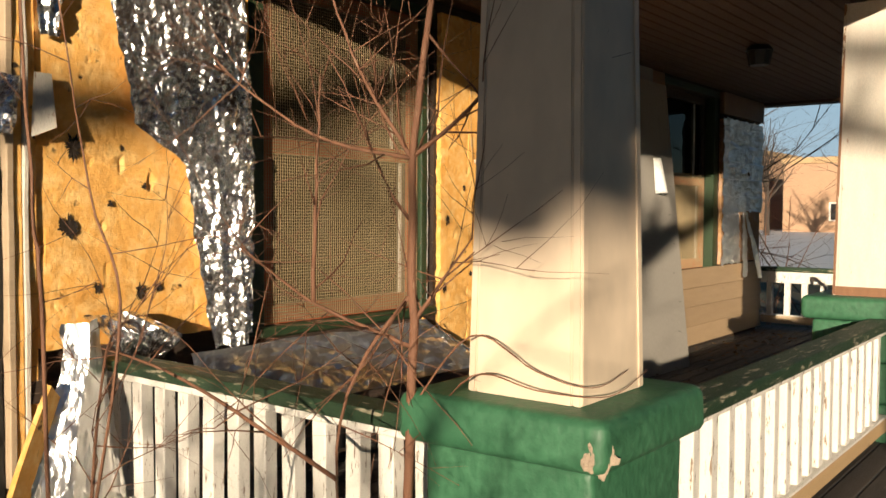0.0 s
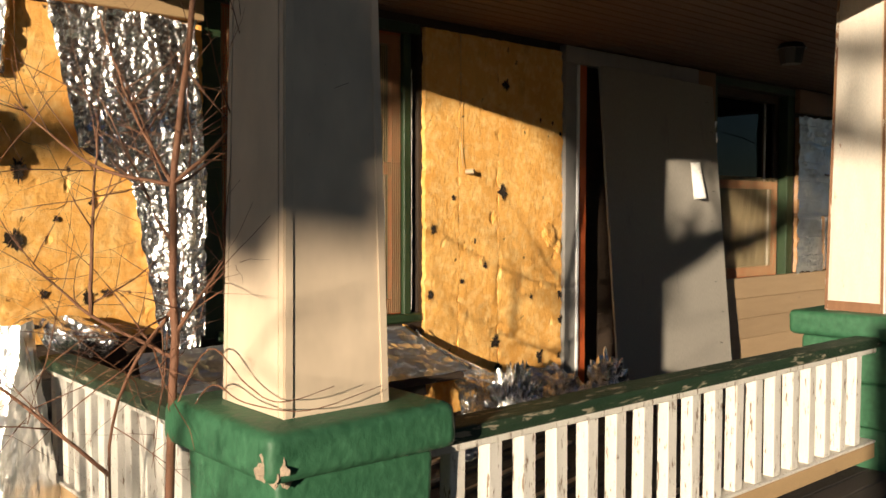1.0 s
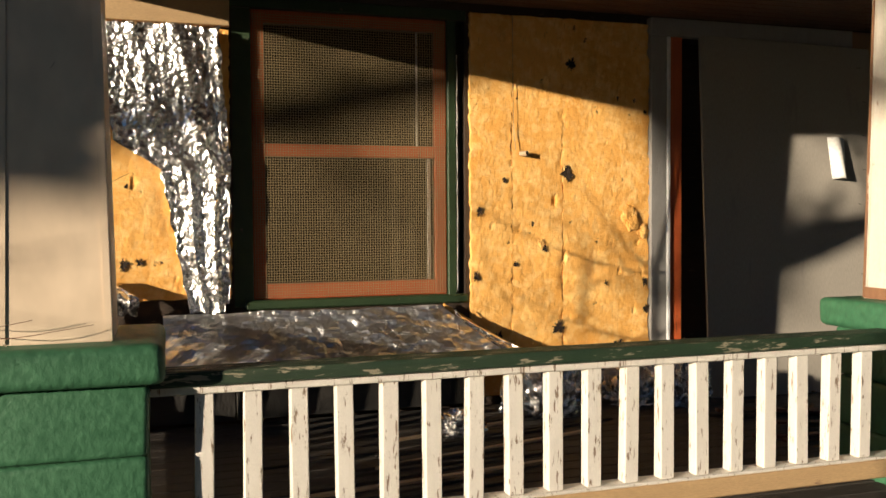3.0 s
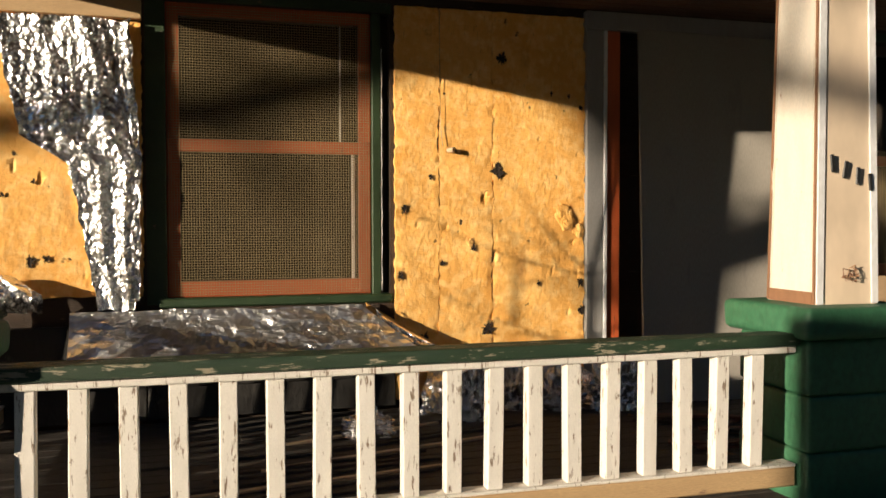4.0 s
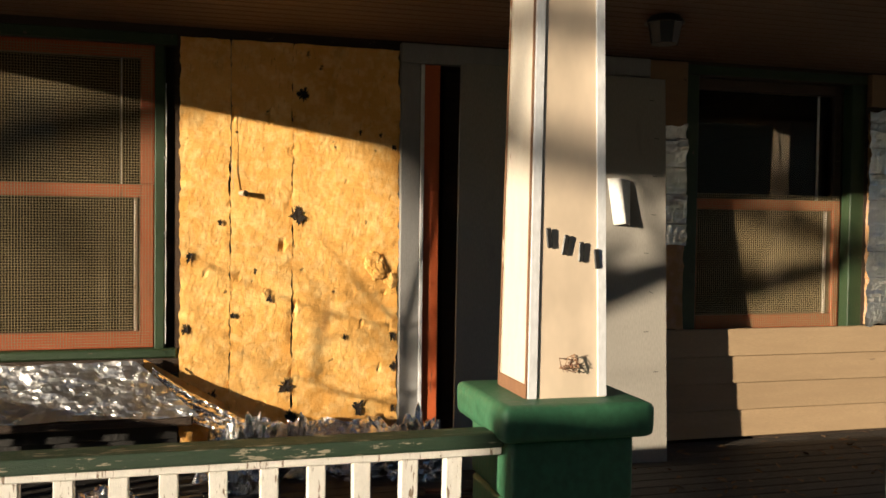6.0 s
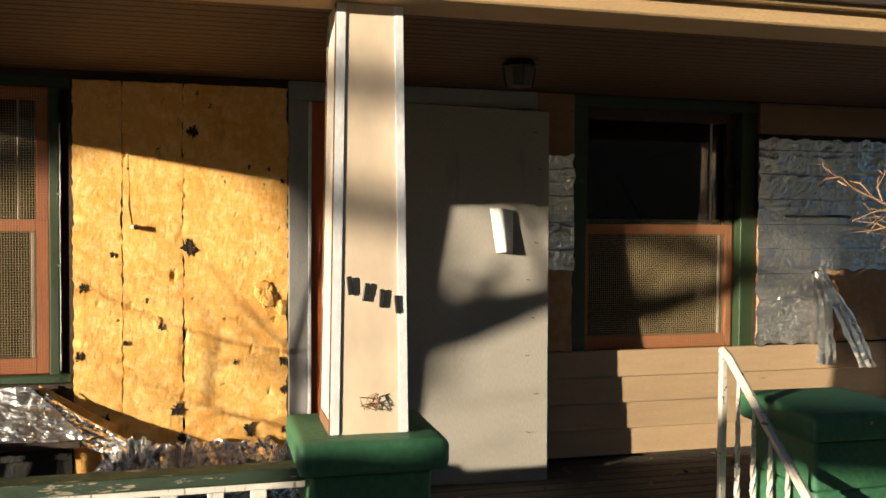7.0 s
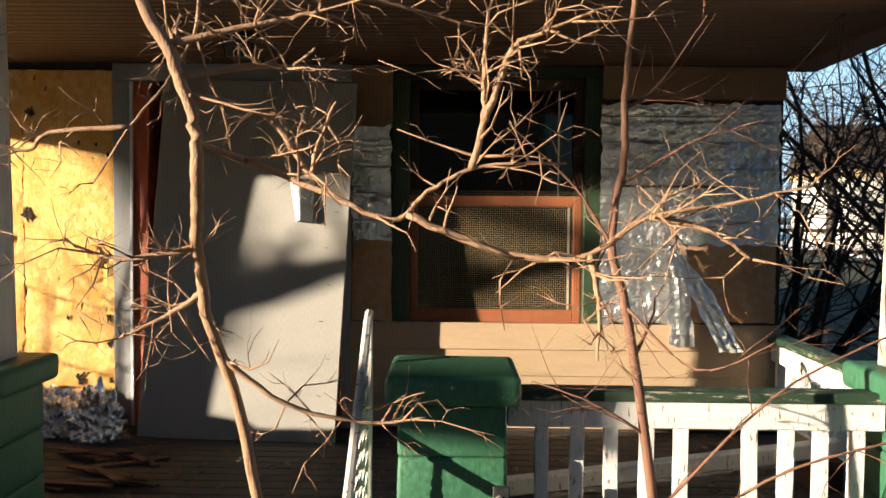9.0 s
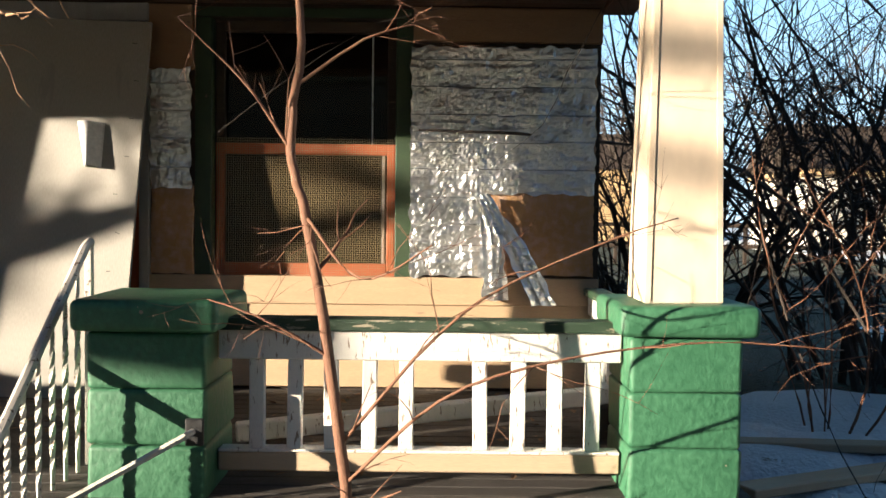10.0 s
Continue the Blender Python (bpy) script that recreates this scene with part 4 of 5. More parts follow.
# ---- porch lamp ----
lamp = thing("porch_lamp", "unlit black lantern fixed under the porch ceiling", "lamp", at=(5.54, 1.73, CEILING - 0.002))
bm = bmesh.new()
bmesh.ops.create_cone(bm, cap_ends=True, segments=24, radius1=0.085, radius2=0.06, depth=0.03, matrix=pose(0, 0, -0.016))
part("base", bm, BLACK, lamp, smooth=False)
bm = bmesh.new()
bmesh.ops.create_cone(bm, cap_ends=True, segments=8, radius1=0.055, radius2=0.075, depth=0.085, matrix=pose(0, 0, -0.075))
part("shade", bm, BLACK, lamp, "dusty dark glass shade")
for k in range(4):
    a = k * math.pi / 2
    bm = bmesh.new()
    tube(bm, [Vector((0.078 * math.cos(a), 0.078 * math.sin(a), -0.03)), Vector((0.06 * math.cos(a), 0.06 * math.sin(a), -0.12))], [0.004, 0.004], 5)
    part("rib", bm, BLACK, lamp)

# ---- iron handrail beside the pier ----
rail = thing("iron_handrail", "white painted iron handrail with twisted bars", "handrail")
hx = 6.215


def hz(y):
    return 1.26 + (y - 1.13) * 0.82


bm = bmesh.new()
tube(bm, [Vector((hx, 1.15, 1.265)), Vector((hx, 1.10, 1.245)), Vector((hx, 0.6, hz(0.6))), Vector((hx, 0.20, hz(0.2)))], [0.018] * 4, 8)
part("top_bar", bm, IRON, rail)
boxpart("post", (hx - 0.014, hx + 0.014, 1.126, 1.154, FLOOR, 1.262), IRON, rail)
boxpart("post", (hx - 0.014, hx + 0.014, 0.19, 0.218, 0.03, hz(0.2)), IRON, rail)
yy = 1.03
while yy > 0.25:
    bm = bmesh.new()
    zb, zt = (FLOOR if yy > 0.5 else 0.30), hz(yy) - 0.012
    n_ = 26
    ring0 = None
    for j in range(n_ + 1):
        v = j / n_
        a = v * 14.0 * (1 if 0.12 < v < 0.9 else 0)
        w = 0.0075 + 0.004 * abs(math.sin(v * 3.1))
        ring = [bm.verts.new((hx + w * math.cos(a + k * 1.5708), yy + w * math.sin(a + k * 1.5708), zb + (zt - zb) * v)) for k in range(4)]
        if ring0:
            for k in range(4):
                bm.faces.new((ring0[k], ring0[(k + 1) % 4], ring[(k + 1) % 4], ring[k]))
        ring0 = ring
    part("twisted_bar", bm, IRON, rail)
    yy -= 0.105
stay = thing("iron_stay", "thin rusty iron bar bolted to the pier", "iron bar", at=(6.73, 0.70, 0.67))
bm = bmesh.new()
tube(bm, [Vector((0, 0, 0)), Vector((-0.02, -0.04, -0.01)), Vector((-0.42, -0.22, -0.22))], [0.012, 0.012, 0.012], 6)
part("bar", bm, IRON, stay)
boxpart("bracket", (-0.03, 0.03, -0.012, 0.004, -0.05, 0.04), BLACK, stay)

# ---- steps ----
flight = thing("front_steps", "grey concrete steps up to the porch", "steps")
for k in range(2):
    boxpart("step", (4.96, 6.19, 0.20 - 0.3 * k, 0.497 - 0.3 * k if k else 0.497, -0.05, 0.285 - 0.145 * k), CONCRETE, flight, bevel=0.012, seg=2)

# ---- loose things on the porch ----
plank = boxpart("timber", (0, 1.62, -0.035, 0.035, 0, 0.07), WHITE, bevel=0.006)
plank.matrix_world = pose(6.74, 1.25, FLOOR + 0.065, 0, -3.2, 14)
tagged(plank, "old white painted timber lying across the porch", "timber")
prop = boxpart("wood_block", (8.16, 8.30, 1.55, 1.75, FLOOR + 0.001, FLOOR + 0.15), DARK_WOOD, bevel=0.008)
tagged(prop, "dark wood block under the timber's end", "wood block")
prop = boxpart("wood_block", (6.80, 6.92, 1.20, 1.36, FLOOR + 0.001, FLOOR + 0.068), DARK_WOOD, bevel=0.008)
tagged(prop, "dark wood block under the timber's end", "wood block")
RUST = surface("dark_red_boards", (0.13, 0.045, 0.030), (0.08, 0.035, 0.025), (0.20, 0.12, 0.08), 6, (1, 5, 5), 50, 0.75, 0, 0.5, 0.62, 7)
for k in range(13):
    l = rnd(0.25, 0.55)
    s = boxpart("broken_lath", (-l / 2, l / 2, -0.02, 0.02, 0, 0.014), RUST if k % 3 else DARK_WOOD, bevel=0.003)
    s.matrix_world = pose(rnd(4.62, 5.12), rnd(1.35, 1.95), FLOOR + 0.001 + 0.0145 * (k // 5), 0, 0, rnd(-50, 40))
    tagged(s, "broken dark red lath in a heap on the porch", "lath", "broken laths")
for k in range(14):
    l = rnd(0.7, 1.4)
    s = boxpart("lath", (-l / 2, l / 2, -0.012, 0.012, 0, 0.012), RAW_WOOD if k % 4 == 0 else DECK, bevel=0.002)
    s.matrix_world = pose(rnd(2.5, 3.6), 1.10 + 0.085 * k, FLOOR + 0.001, 0, 0, rnd(4, 16))
    tagged(s, "thin grey lath lying on the porch boards", "lath", "laths on the porch")

# leaf litter on the deck and ground
bm = bmesh.new()
for k in range(900):
    if k < 350:
        x, y, z = rnd(4.6, 8.2), rnd(1.0, 2.6), FLOOR + 0.004
    else:
        x, y = rnd(6.8, 12.5), rnd(-1.2, 6.5)
        if x < 8.7 and y > 0.45:
            continue
        z = ground_height(x, y) + 0.012
    s = rnd(0.012, 0.035)
    m = pose(x, y, z, rnd(-25, 25), rnd(-25, 25), rnd(0, 360))
    vs = [bm.verts.new(m @ Vector(q)) for q in ((-s, 0, 0), (-s * 0.2, -s * 0.5, 0.004), (s, 0, 0.002), (-s * 0.2, s * 0.5, 0.005))]
    bm.faces.new(vs)
LEAF = surface("dry_leaf", (0.20, 0.11, 0.05), (0.12, 0.07, 0.035), None, 30, (1, 1, 1), 60, 0.8, 0, 0.3)
tagged(part("leaf_litter", bm, LEAF), "scattered dry brown leaves on boards and lawn", "leaves", kind="stuff")


# ---- bare trees and shrubs ----
def twig(bm, start, way, length, r, depth, gnarl, rng, sides=5, droop=0.0, fork=3):
    """A crooked branch that splits into thinner ones."""
    pts, radii = [start.copy()], [r]
    d = way.normalized()
    n_ = max(3, int(length / 0.06)) if length < 0.7 else 9
    for k in range(n_):
        d = (d + Vector((rng.gauss(0, gnarl), rng.gauss(0, gnarl), rng.gauss(0, gnarl) - droop))).normalized()
        pts.append(pts[-1] + d * (length / n_))
        radii.append(r * (1 - 0.75 * (k + 1) / n_))
    tube(bm, pts, radii, sides)
    if depth > 0:
        for k in range(fork):
            i = rng.randint(1, n_ - 1)
            side = Vector((rng.gauss(0, 1), rng.gauss(0, 1), rng.gauss(0.15, 0.8))).normalized()
            twig(bm, pts[i], (d * 0.7 + side * 0.8), length * rng.uniform(0.35, 0.65), max(0.0009, radii[i] * 0.6), depth - 1, gnarl, rng, max(3, sides - 1), droop, fork)


def limb(bm, pts, r0, r1, rng, twigs, tl, depth, gnarl=0.22, fork=3, sides=7, least=0.001, loose=None):
    """A limb through a few guide points, smoothed and knobbly, with twigs along it."""
    pts = [Vector(p) for p in pts]
    fine = []
    for i in range(len(pts) - 1):
        p0, p1, p2, p3 = pts[max(i - 1, 0)], pts[i], pts[i + 1], pts[min(i + 2, len(pts) - 1)]
        for k in range(6):
            t = k / 6
            q = 0.5 * ((2 * p1) + (p2 - p0) * t + (2 * p0 - 5 * p1 + 4 * p2 - p3) * t * t + (3 * p1 - p0 - 3 * p2 + p3) * t ** 3)
            fine.append(q + Vector((rng.gauss(0, 1), rng.gauss(0, 1), rng.gauss(0, 0.4))) * min(r0 * 0.2, 0.0016))
    fine.append(pts[-1])
    n_ = len(fine) - 1
    radii = [r0 + (r1 - r0) * k / n_ for k in range(n_ + 1)]
    tube(bm, fine, radii, sides)
    for _ in range(twigs):
        i = rng.randint(1, n_)
        along = (fine[min(i + 1, n_)] - fine[i - 1]).normalized()
        side = Vector((rng.gauss(0, 1), rng.gauss(0, 1), rng.gauss(0.2, 0.7))).normalized()
        one = bm
        if loose is not None:
            one = bmesh.new()
            loose.append(one)
        twig(one, fine[i], along * 0.6 + side, tl * rng.uniform(0.5, 1.2), max(least, radii[i] * 0.5), depth, gnarl, rng, 5, 0.0, fork)
    return fine


def tree(name, label, category, material, trunk, limbs, seed, r0, r1, twigs, tl, depth, gnarl, fork=3, limb_share=0.55, least=0.001, bare=0):
    rng = random.Random(seed)
    t = thing(name, label, category, at=(trunk[0][0], trunk[0][1], 0))
    off = Vector((trunk[0][0], trunk[0][1], 0))
    bm = bmesh.new()
    loose = []
    pool = limb(bm, [Vector(p) - off for p in trunk], r0, r1, rng, twigs // 3, tl, depth, gnarl, fork, 7, least, loose)
    stem = part("trunk", bm, material, t, smooth=True)
    for b in loose:
        part("twig", b, material, stem, smooth=True)
    for i, pts in enumerate(limbs):
        bm = bmesh.new()
        pts = [Vector(p) - off for p in pts]
        near = min(pool, key=lambda q: (q - pts[0]).length)
        if (near - pts[0]).length < 0.2:
            pts[0] = near
        lone = i >= len(limbs) - bare
        thick = r0 * limb_share * (0.45 if lone else 1.0)
        loose = []
        pool += limb(bm, pts, thick, thick * 0.3, rng, 0 if lone else twigs, tl, depth, gnarl, fork, 7, least, loose)
        stem = part("limb", bm, material, t, smooth=True)
        for b in loose:
            part("twig", b, material, stem, smooth=True)
    return t


tree("sapling", "bare red-brown sapling with thin crooked twigs by the porch", "sapling", BARK,
     [(1.50, 1.12, 0.0), (1.54, 1.14, 0.87), (1.555, 1.145, 1.3), (1.56, 1.15, 1.59), (1.59, 1.13, 1.93), (1.64, 1.10, 2.5)],
     [[(1.57, 1.14, 1.60), (1.66, 1.04, 1.73), (1.73, 0.95, 1.93), (1.77, 0.86, 2.2)], [(1.56, 1.16, 1.58), (1.43, 1.32, 1.64), (1.31, 1.5, 1.79)],
      [(1.56, 1.15, 1.58), (1.50, 1.25, 1.78), (1.45, 1.31, 2.0)], [(1.55, 1.15, 1.28), (1.48, 1.23, 1.14), (1.44, 1.26, 0.9), (1.46, 1.2, 0.2)],
      [(1.55, 1.14, 1.21), (1.42, 1.31, 1.28), (1.33, 1.44, 1.40)], [(1.43, 1.30, 1.28), (1.43, 1.31, 1.53), (1.45, 1.32, 1.77)],
      [(1.44, 1.27, 0.9), (1.25, 1.53, 1.11), (1.14, 1.67, 1.18)], [(1.56, 1.14, 1.25), (1.64, 1.05, 1.42)],
      [(1.50, 1.13, 1.08), (1.572, 1.0, 1.22), (1.585, 0.85, 1.16), (1.60, 0.735, 1.14), (1.72, 0.72, 1.16)],
      [(1.50, 1.13, 1.0), (1.57, 1.0, 1.135), (1.575, 0.84, 1.125), (1.66, 0.73, 1.115), (1.86, 0.74, 1.14)]], 5, 0.0125, 0.006, 11, 0.40, 1, 0.10, 3, 0.45, 0.0016, 2)
tree("sapling", "pair of thin dark leafless stems before the insulation", "sapling", BARK,
     [(0.86, 1.34, 0.0), (0.85, 1.36, 1.22), (0.84, 1.38, 1.54), (0.83, 1.42, 2.3)],
     [[(0.88, 1.30, 0.5), (0.92, 1.25, 1.26), (0.90, 1.30, 1.51), (0.87, 1.36, 1.9)], [(0.86, 1.35, 0.9), (1.05, 1.5, 1.2), (1.2, 1.62, 1.25)]], 11, 0.0046, 0.0022, 9, 0.30, 1, 0.12, 2, 0.8)
tree("sapling", "slender brown leafless sapling before the railing", "sapling", BARK,
     [(7.26, 0.48, 0.0), (7.24, 0.5, 0.56), (7.13, 0.5, 1.30), (7.07, 0.5, 1.57), (7.10, 0.48, 1.85), (7.10, 0.46, 2.1), (7.14, 0.4, 2.6)],
     [[(7.07, 0.5, 1.57), (6.94, 0.47, 1.76), (6.73, 0.5, 1.96)], [(7.10, 0.5, 1.76), (7.29, 0.45, 1.89), (7.45, 0.5, 1.95)], [(7.10, 0.48, 2.0), (7.22, 0.5, 2.10), (7.35, 0.45, 2.3)],
      [(7.25, 0.5, 0.72), (7.59, 0.45, 1.09), (8.01, 0.5, 1.30), (8.25, 0.55, 1.38)], [(7.23, 0.5, 0.91), (7.01, 0.45, 1.06), (6.82, 0.5, 1.12)],
      [(7.25, 0.5, 0.60), (7.6, 0.3, 0.9), (8.2, 0.35, 1.02), (8.7, 0.4, 1.0)], [(7.05, 0.5, 1.35), (7.3, 0.3, 1.2), (7.5, 0.2, 1.3)]], 21, 0.020, 0.009, 7, 0.32, 1, 0.13, 2, 0.30)
tree("young_tree", "gnarled tan leafless young tree with knobbly twigs", "tree", BARK_TAN,
     [(6.32, -0.80, 0.0), (6.27, -0.82, 0.8), (6.207, -0.86, 1.276), (6.167, -0.93, 1.474), (6.163, -0.97, 1.566), (6.18, -1.05, 1.637), (6.209, -1.14, 1.722),
      (6.205, -1.16, 1.802), (6.186, -1.18, 1.878), (6.150, -1.18, 1.94), (6.10, -1.19, 2.1), (6.05, -1.15, 2.5)],
     [[(6.22, -1.1, 1.771), (6.3, -1.1, 1.731), (6.39, -1.1, 1.695), (6.48, -1.1, 1.659), (6.53, -1.1, 1.7), (6.61, -1.1, 1.738), (6.73, -1.1, 1.743)],
      [(6.6, -1.1, 1.733), (6.61, -1.1, 1.802), (6.61, -1.1, 1.871), (6.62, -1.1, 1.992)],
      [(6.61, -1.1, 1.805), (6.65, -1.1, 1.904), (6.69, -1.1, 1.928), (6.77, -1.1, 1.96)],
      [(6.5, -1.1, 1.663), (6.62, -1.1, 1.619), (6.73, -1.1, 1.604), (6.79, -1.1, 1.625), (6.85, -1.1, 1.666), (6.97, -1.1, 1.688), (7.08, -1.1, 1.713)],
      [(6.85, -1.1, 1.664), (6.93, -1.1, 1.651), (7, -1.1, 1.607)],
      [(6.76, -1.1, 1.608), (6.78, -1.1, 1.547), (6.78, -1.1, 1.457)],
      [(6.2, -1.12, 1.847), (6.3, -1.12, 1.806), (6.36, -1.12, 1.727), (6.37, -1.12, 1.758), (6.4, -1.12, 1.827)],
      [(6.18, -1.15, 1.902), (6.31, -1.15, 1.932), (6.38, -1.15, 1.947)],
      [(6.19, -1.12, 1.86), (6.3, -1.12, 1.878), (6.33, -1.12, 1.871), (6.37, -1.12, 1.903)],
      [(6.1, -1.2, 2.1), (5.95, -1.2, 2.12), (5.78, -1.2, 2.03), (5.7, -1.2, 1.927), (5.68, -1.2, 1.889), (5.6, -1.2, 1.854), (5.51, -1.2, 1.883)],
      [(5.68, -1.2, 1.893), (5.68, -1.2, 1.845), (5.69, -1.2, 1.79)],
      [(5.68, -1.2, 1.848), (5.79, -1.2, 1.878), (5.84, -1.2, 1.876)],
      [(6.07, -1.15, 2.3), (6.08, -0.8, 2.33), (6.02, -0.5, 2.106), (5.96, -0.5, 1.957), (5.87, -0.5, 1.848), (5.79, -0.5, 1.727)],
      [(5.87, -0.5, 1.851), (5.7, -0.5, 1.834), (5.65, -0.5, 1.796), (5.56, -0.5, 1.816), (5.43, -0.5, 1.865)],
      [(6.17, -1.03, 1.612), (6.06, -1.03, 1.595), (5.98, -1.03, 1.615)],
      [(6.15, -0.95, 1.55), (6.1, -0.93, 1.5), (6.02, -0.95, 1.46)],
      [(6.17, -0.92, 1.43), (6.28, -0.88, 1.34), (6.42, -0.84, 1.3), (6.52, -0.84, 1.31)],
      [(6.14, -1.15, 2), (6.35, -0.95, 2.03), (6.6, -0.85, 1.99)]], 33, 0.0108, 0.008, 14, 0.14, 1, 0.38, 3, 0.56, 0.0020)


def thicket(name, label, cx, cy, spread, stems, height, seed, material, r, depth=2, fork=4):
    rng = random.Random(seed)
    t = thing(name, label, "shrub", at=(cx, cy, 0))
    for s in range(stems):
        bm = bmesh.new()
        a = rng.uniform(0, 6.283)
        q = Vector((math.cos(a), math.sin(a), 0))
        twig(bm, q * rng.uniform(0, spread), q * rng.uniform(0.05, 0.6) + Vector((0, 0, 1)), height * rng.uniform(0.6, 1.1), r * rng.uniform(0.6, 1.2), depth, 0.13, rng, 5, 0.01, fork)
        part("stem", bm, material, t)
    return t


thicket("shrub", "dense dark leafless shrub with many arching stems", 11.2, 5.2, 0.7, 26, 4.6, 3, BARK_DARK, 0.034, 2, 6)
thicket("shrub", "tangled dark leafless shrub behind the porch end", 9.9, 6.4, 0.6, 22, 4.2, 4, BARK_DARK, 0.035, 2, 5)
thicket("shrub", "tall bare shrub with grey-brown stems on the lawn", 13.2, 6.8, 0.8, 26, 5.0, 6, BARK_DARK, 0.04, 2, 5)
thicket("shrub", "low reddish leafless shrub beside the corner pier", 9.9, 3.2, 0.25, 7, 1.9, 8, BARK, 0.010, 2, 3)

thicket("shrub", "dense dark leafless shrub behind the house corner", 9.35, 6.3, 0.40, 24, 4.0, 14, BARK_DARK, 0.016, 2, 6)

# an unseen tree, added in the sun's way so its limbs shade the porch
hd, pd = Vector((0.903, 0.430, 0)), Vector((-0.430, 0.903, 0))


def aloft(u, v, s=-16.0):
    return hd * s + pd * u + Vector((0, 0, v - 0.1485 * s))


rng = random.Random(77)
big = thing("unseen_shade_tree", "unseen leafless tree added to cast limb shadows on the porch", "tree")
bm = bmesh.new()
limb(bm, [hd * -16 + pd * 2.25 + Vector((0, 0, -0.1)), aloft(2.15, 0.0), aloft(2.1, 2.4), aloft(2.2, 4.5)], 0.22, 0.14, rng, 0, 1, 0)
part("trunk", bm, BARK_DARK, big, smooth=True)
for pts, ra, rb in (([aloft(2.1, 2.0), aloft(1.5, 2.28), aloft(0.97, 2.72), aloft(0.55, 3.15)], 0.10, 0.08),
                    ([aloft(0.55, 3.15), aloft(0.22, 2.75), aloft(0.09, 2.3), aloft(0.08, 1.76)], 0.20, 0.25),
                    ([aloft(0.09, 1.98, -15.8), aloft(0.02, 1.99, -9.0), aloft(-0.107, 2.07, -4.6), aloft(-0.24, 2.19, -4.0), aloft(-0.375, 2.315, -3.6), aloft(-0.72, 2.60, -3.3)], 0.15, 0.045),
                    ([aloft(0.55, 3.15), aloft(-0.39, 2.78), aloft(-0.85, 2.62), aloft(-1.35, 2.50), aloft(-1.9, 2.6)], 0.085, 0.055),
                    ([aloft(0.55, 3.15), aloft(-0.4, 3.1), aloft(-1.31, 2.9), aloft(-2.0, 3.1)], 0.08, 0.05),
                    ([aloft(-2.0, 3.1), aloft(-2.5, 3.2), aloft(-2.85, 3.12), aloft(-3.5, 3.3)], 0.09, 0.06),
                    ([aloft(-2.0, 3.1), aloft(-2.5, 2.85), aloft(-2.85, 2.72), aloft(-3.4, 2.75)], 0.07, 0.05)):
    bm = bmesh.new()
    limb(bm, pts, ra, rb, rng, 4, 0.6, 1)
    part("limb", bm, BARK_DARK, big, smooth=True)


# unseen shrub, added only to throw dappled shade on the side railing
thicket("shrub", "unseen bare shrub added to shade the side railing", -4.0, -0.9, 0.60, 64, 1.95, 12, BARK, 0.028, 2, 4)
for k, (x, y, a) in enumerate(((9.7, 2.2, 28), (10.1, 2.7, -12))):
    s = boxpart("timber", (-0.9, 0.9, -0.07, 0.07, 0, 0.045), RAW_WOOD, bevel=0.006)
    s.matrix_world = pose(x, y, 0.10, 0, 2 - 4 * k, a)
    tagged(s, "weathered plank lying in the snow beside the porch", "plank", "planks in the snow")

# an unseen broken trunk, added to keep the sun off the second pier
bm = bmesh.new()
foot = hd * -5.0 + pd * -1.43
limb(bm, [foot + Vector((0, 0, -0.1)), foot + Vector((0.02, 0, 1.2)), foot + Vector((0, 0, 2.44))], 0.25, 0.23, rng, 0, 1, 0)
sun_blocker = thing("unseen_trunk", "unseen trunk with one limb added to shade the second pier", "tree trunk")
part("trunk", bm, BARK_DARK, sun_blocker, smooth=True)
bm = bmesh.new()
limb(bm, [aloft(-1.5, 1.62, -5.0), aloft(-1.75, 1.84, -5.0), aloft(-2.05, 1.90, -5.0), aloft(-2.3, 1.92, -5.0)], 0.12, 0.15, rng, 0, 1, 0)
part("limb", bm, BARK_DARK, sun_blocker, smooth=True)


# ---- the lawn's snow and the distance ----
def snow_patch(cx, cy, rx, ry, seed, h=0.07):
    bm = bmesh.new()
    rings = [[bm.verts.new((0, 0, h))]]
    for i in range(1, 9):
        ring = []
        for k in range(36):
            a = k / 36 * 6.2832
            e = 1 + 0.35 * noise.noise(Vector((math.cos(a) * 1.4, math.sin(a) * 1.4, seed))) + 0.12 * noise.noise(Vector((math.cos(a) * 5, math.sin(a) * 5, seed)))
            t = i / 8
            x, y = math.cos(a) * rx * e * t, math.sin(a) * ry * e * t
            ring.append(bm.verts.new((x, y, h * (1 - t ** 3) - 0.02 * (i == 8) + 0.018 * noise.noise(Vector((x * 4, y * 4, seed))) + ground_height(cx + x, cy + y) + 0.02)))
        rings.append(ring)
    for k in range(36):
        bm.faces.new((rings[0][0], rings[1][k], rings[1][(k + 1) % 36]))
        for i in range(1, 8):
            bm.faces.new((rings[i][k], rings[i + 1][k], rings[i + 1][(k + 1) % 36], rings[i][(k + 1) % 36]))
    bmesh.ops.recalc_face_normals(bm, faces=bm.faces)
    ob = part("snow_patch", bm, SNOW, smooth=True)
    ob.location = (cx, cy, 0)
    tagged(ob, "patch of old snow melting on the lawn", "snow", "snow patches")


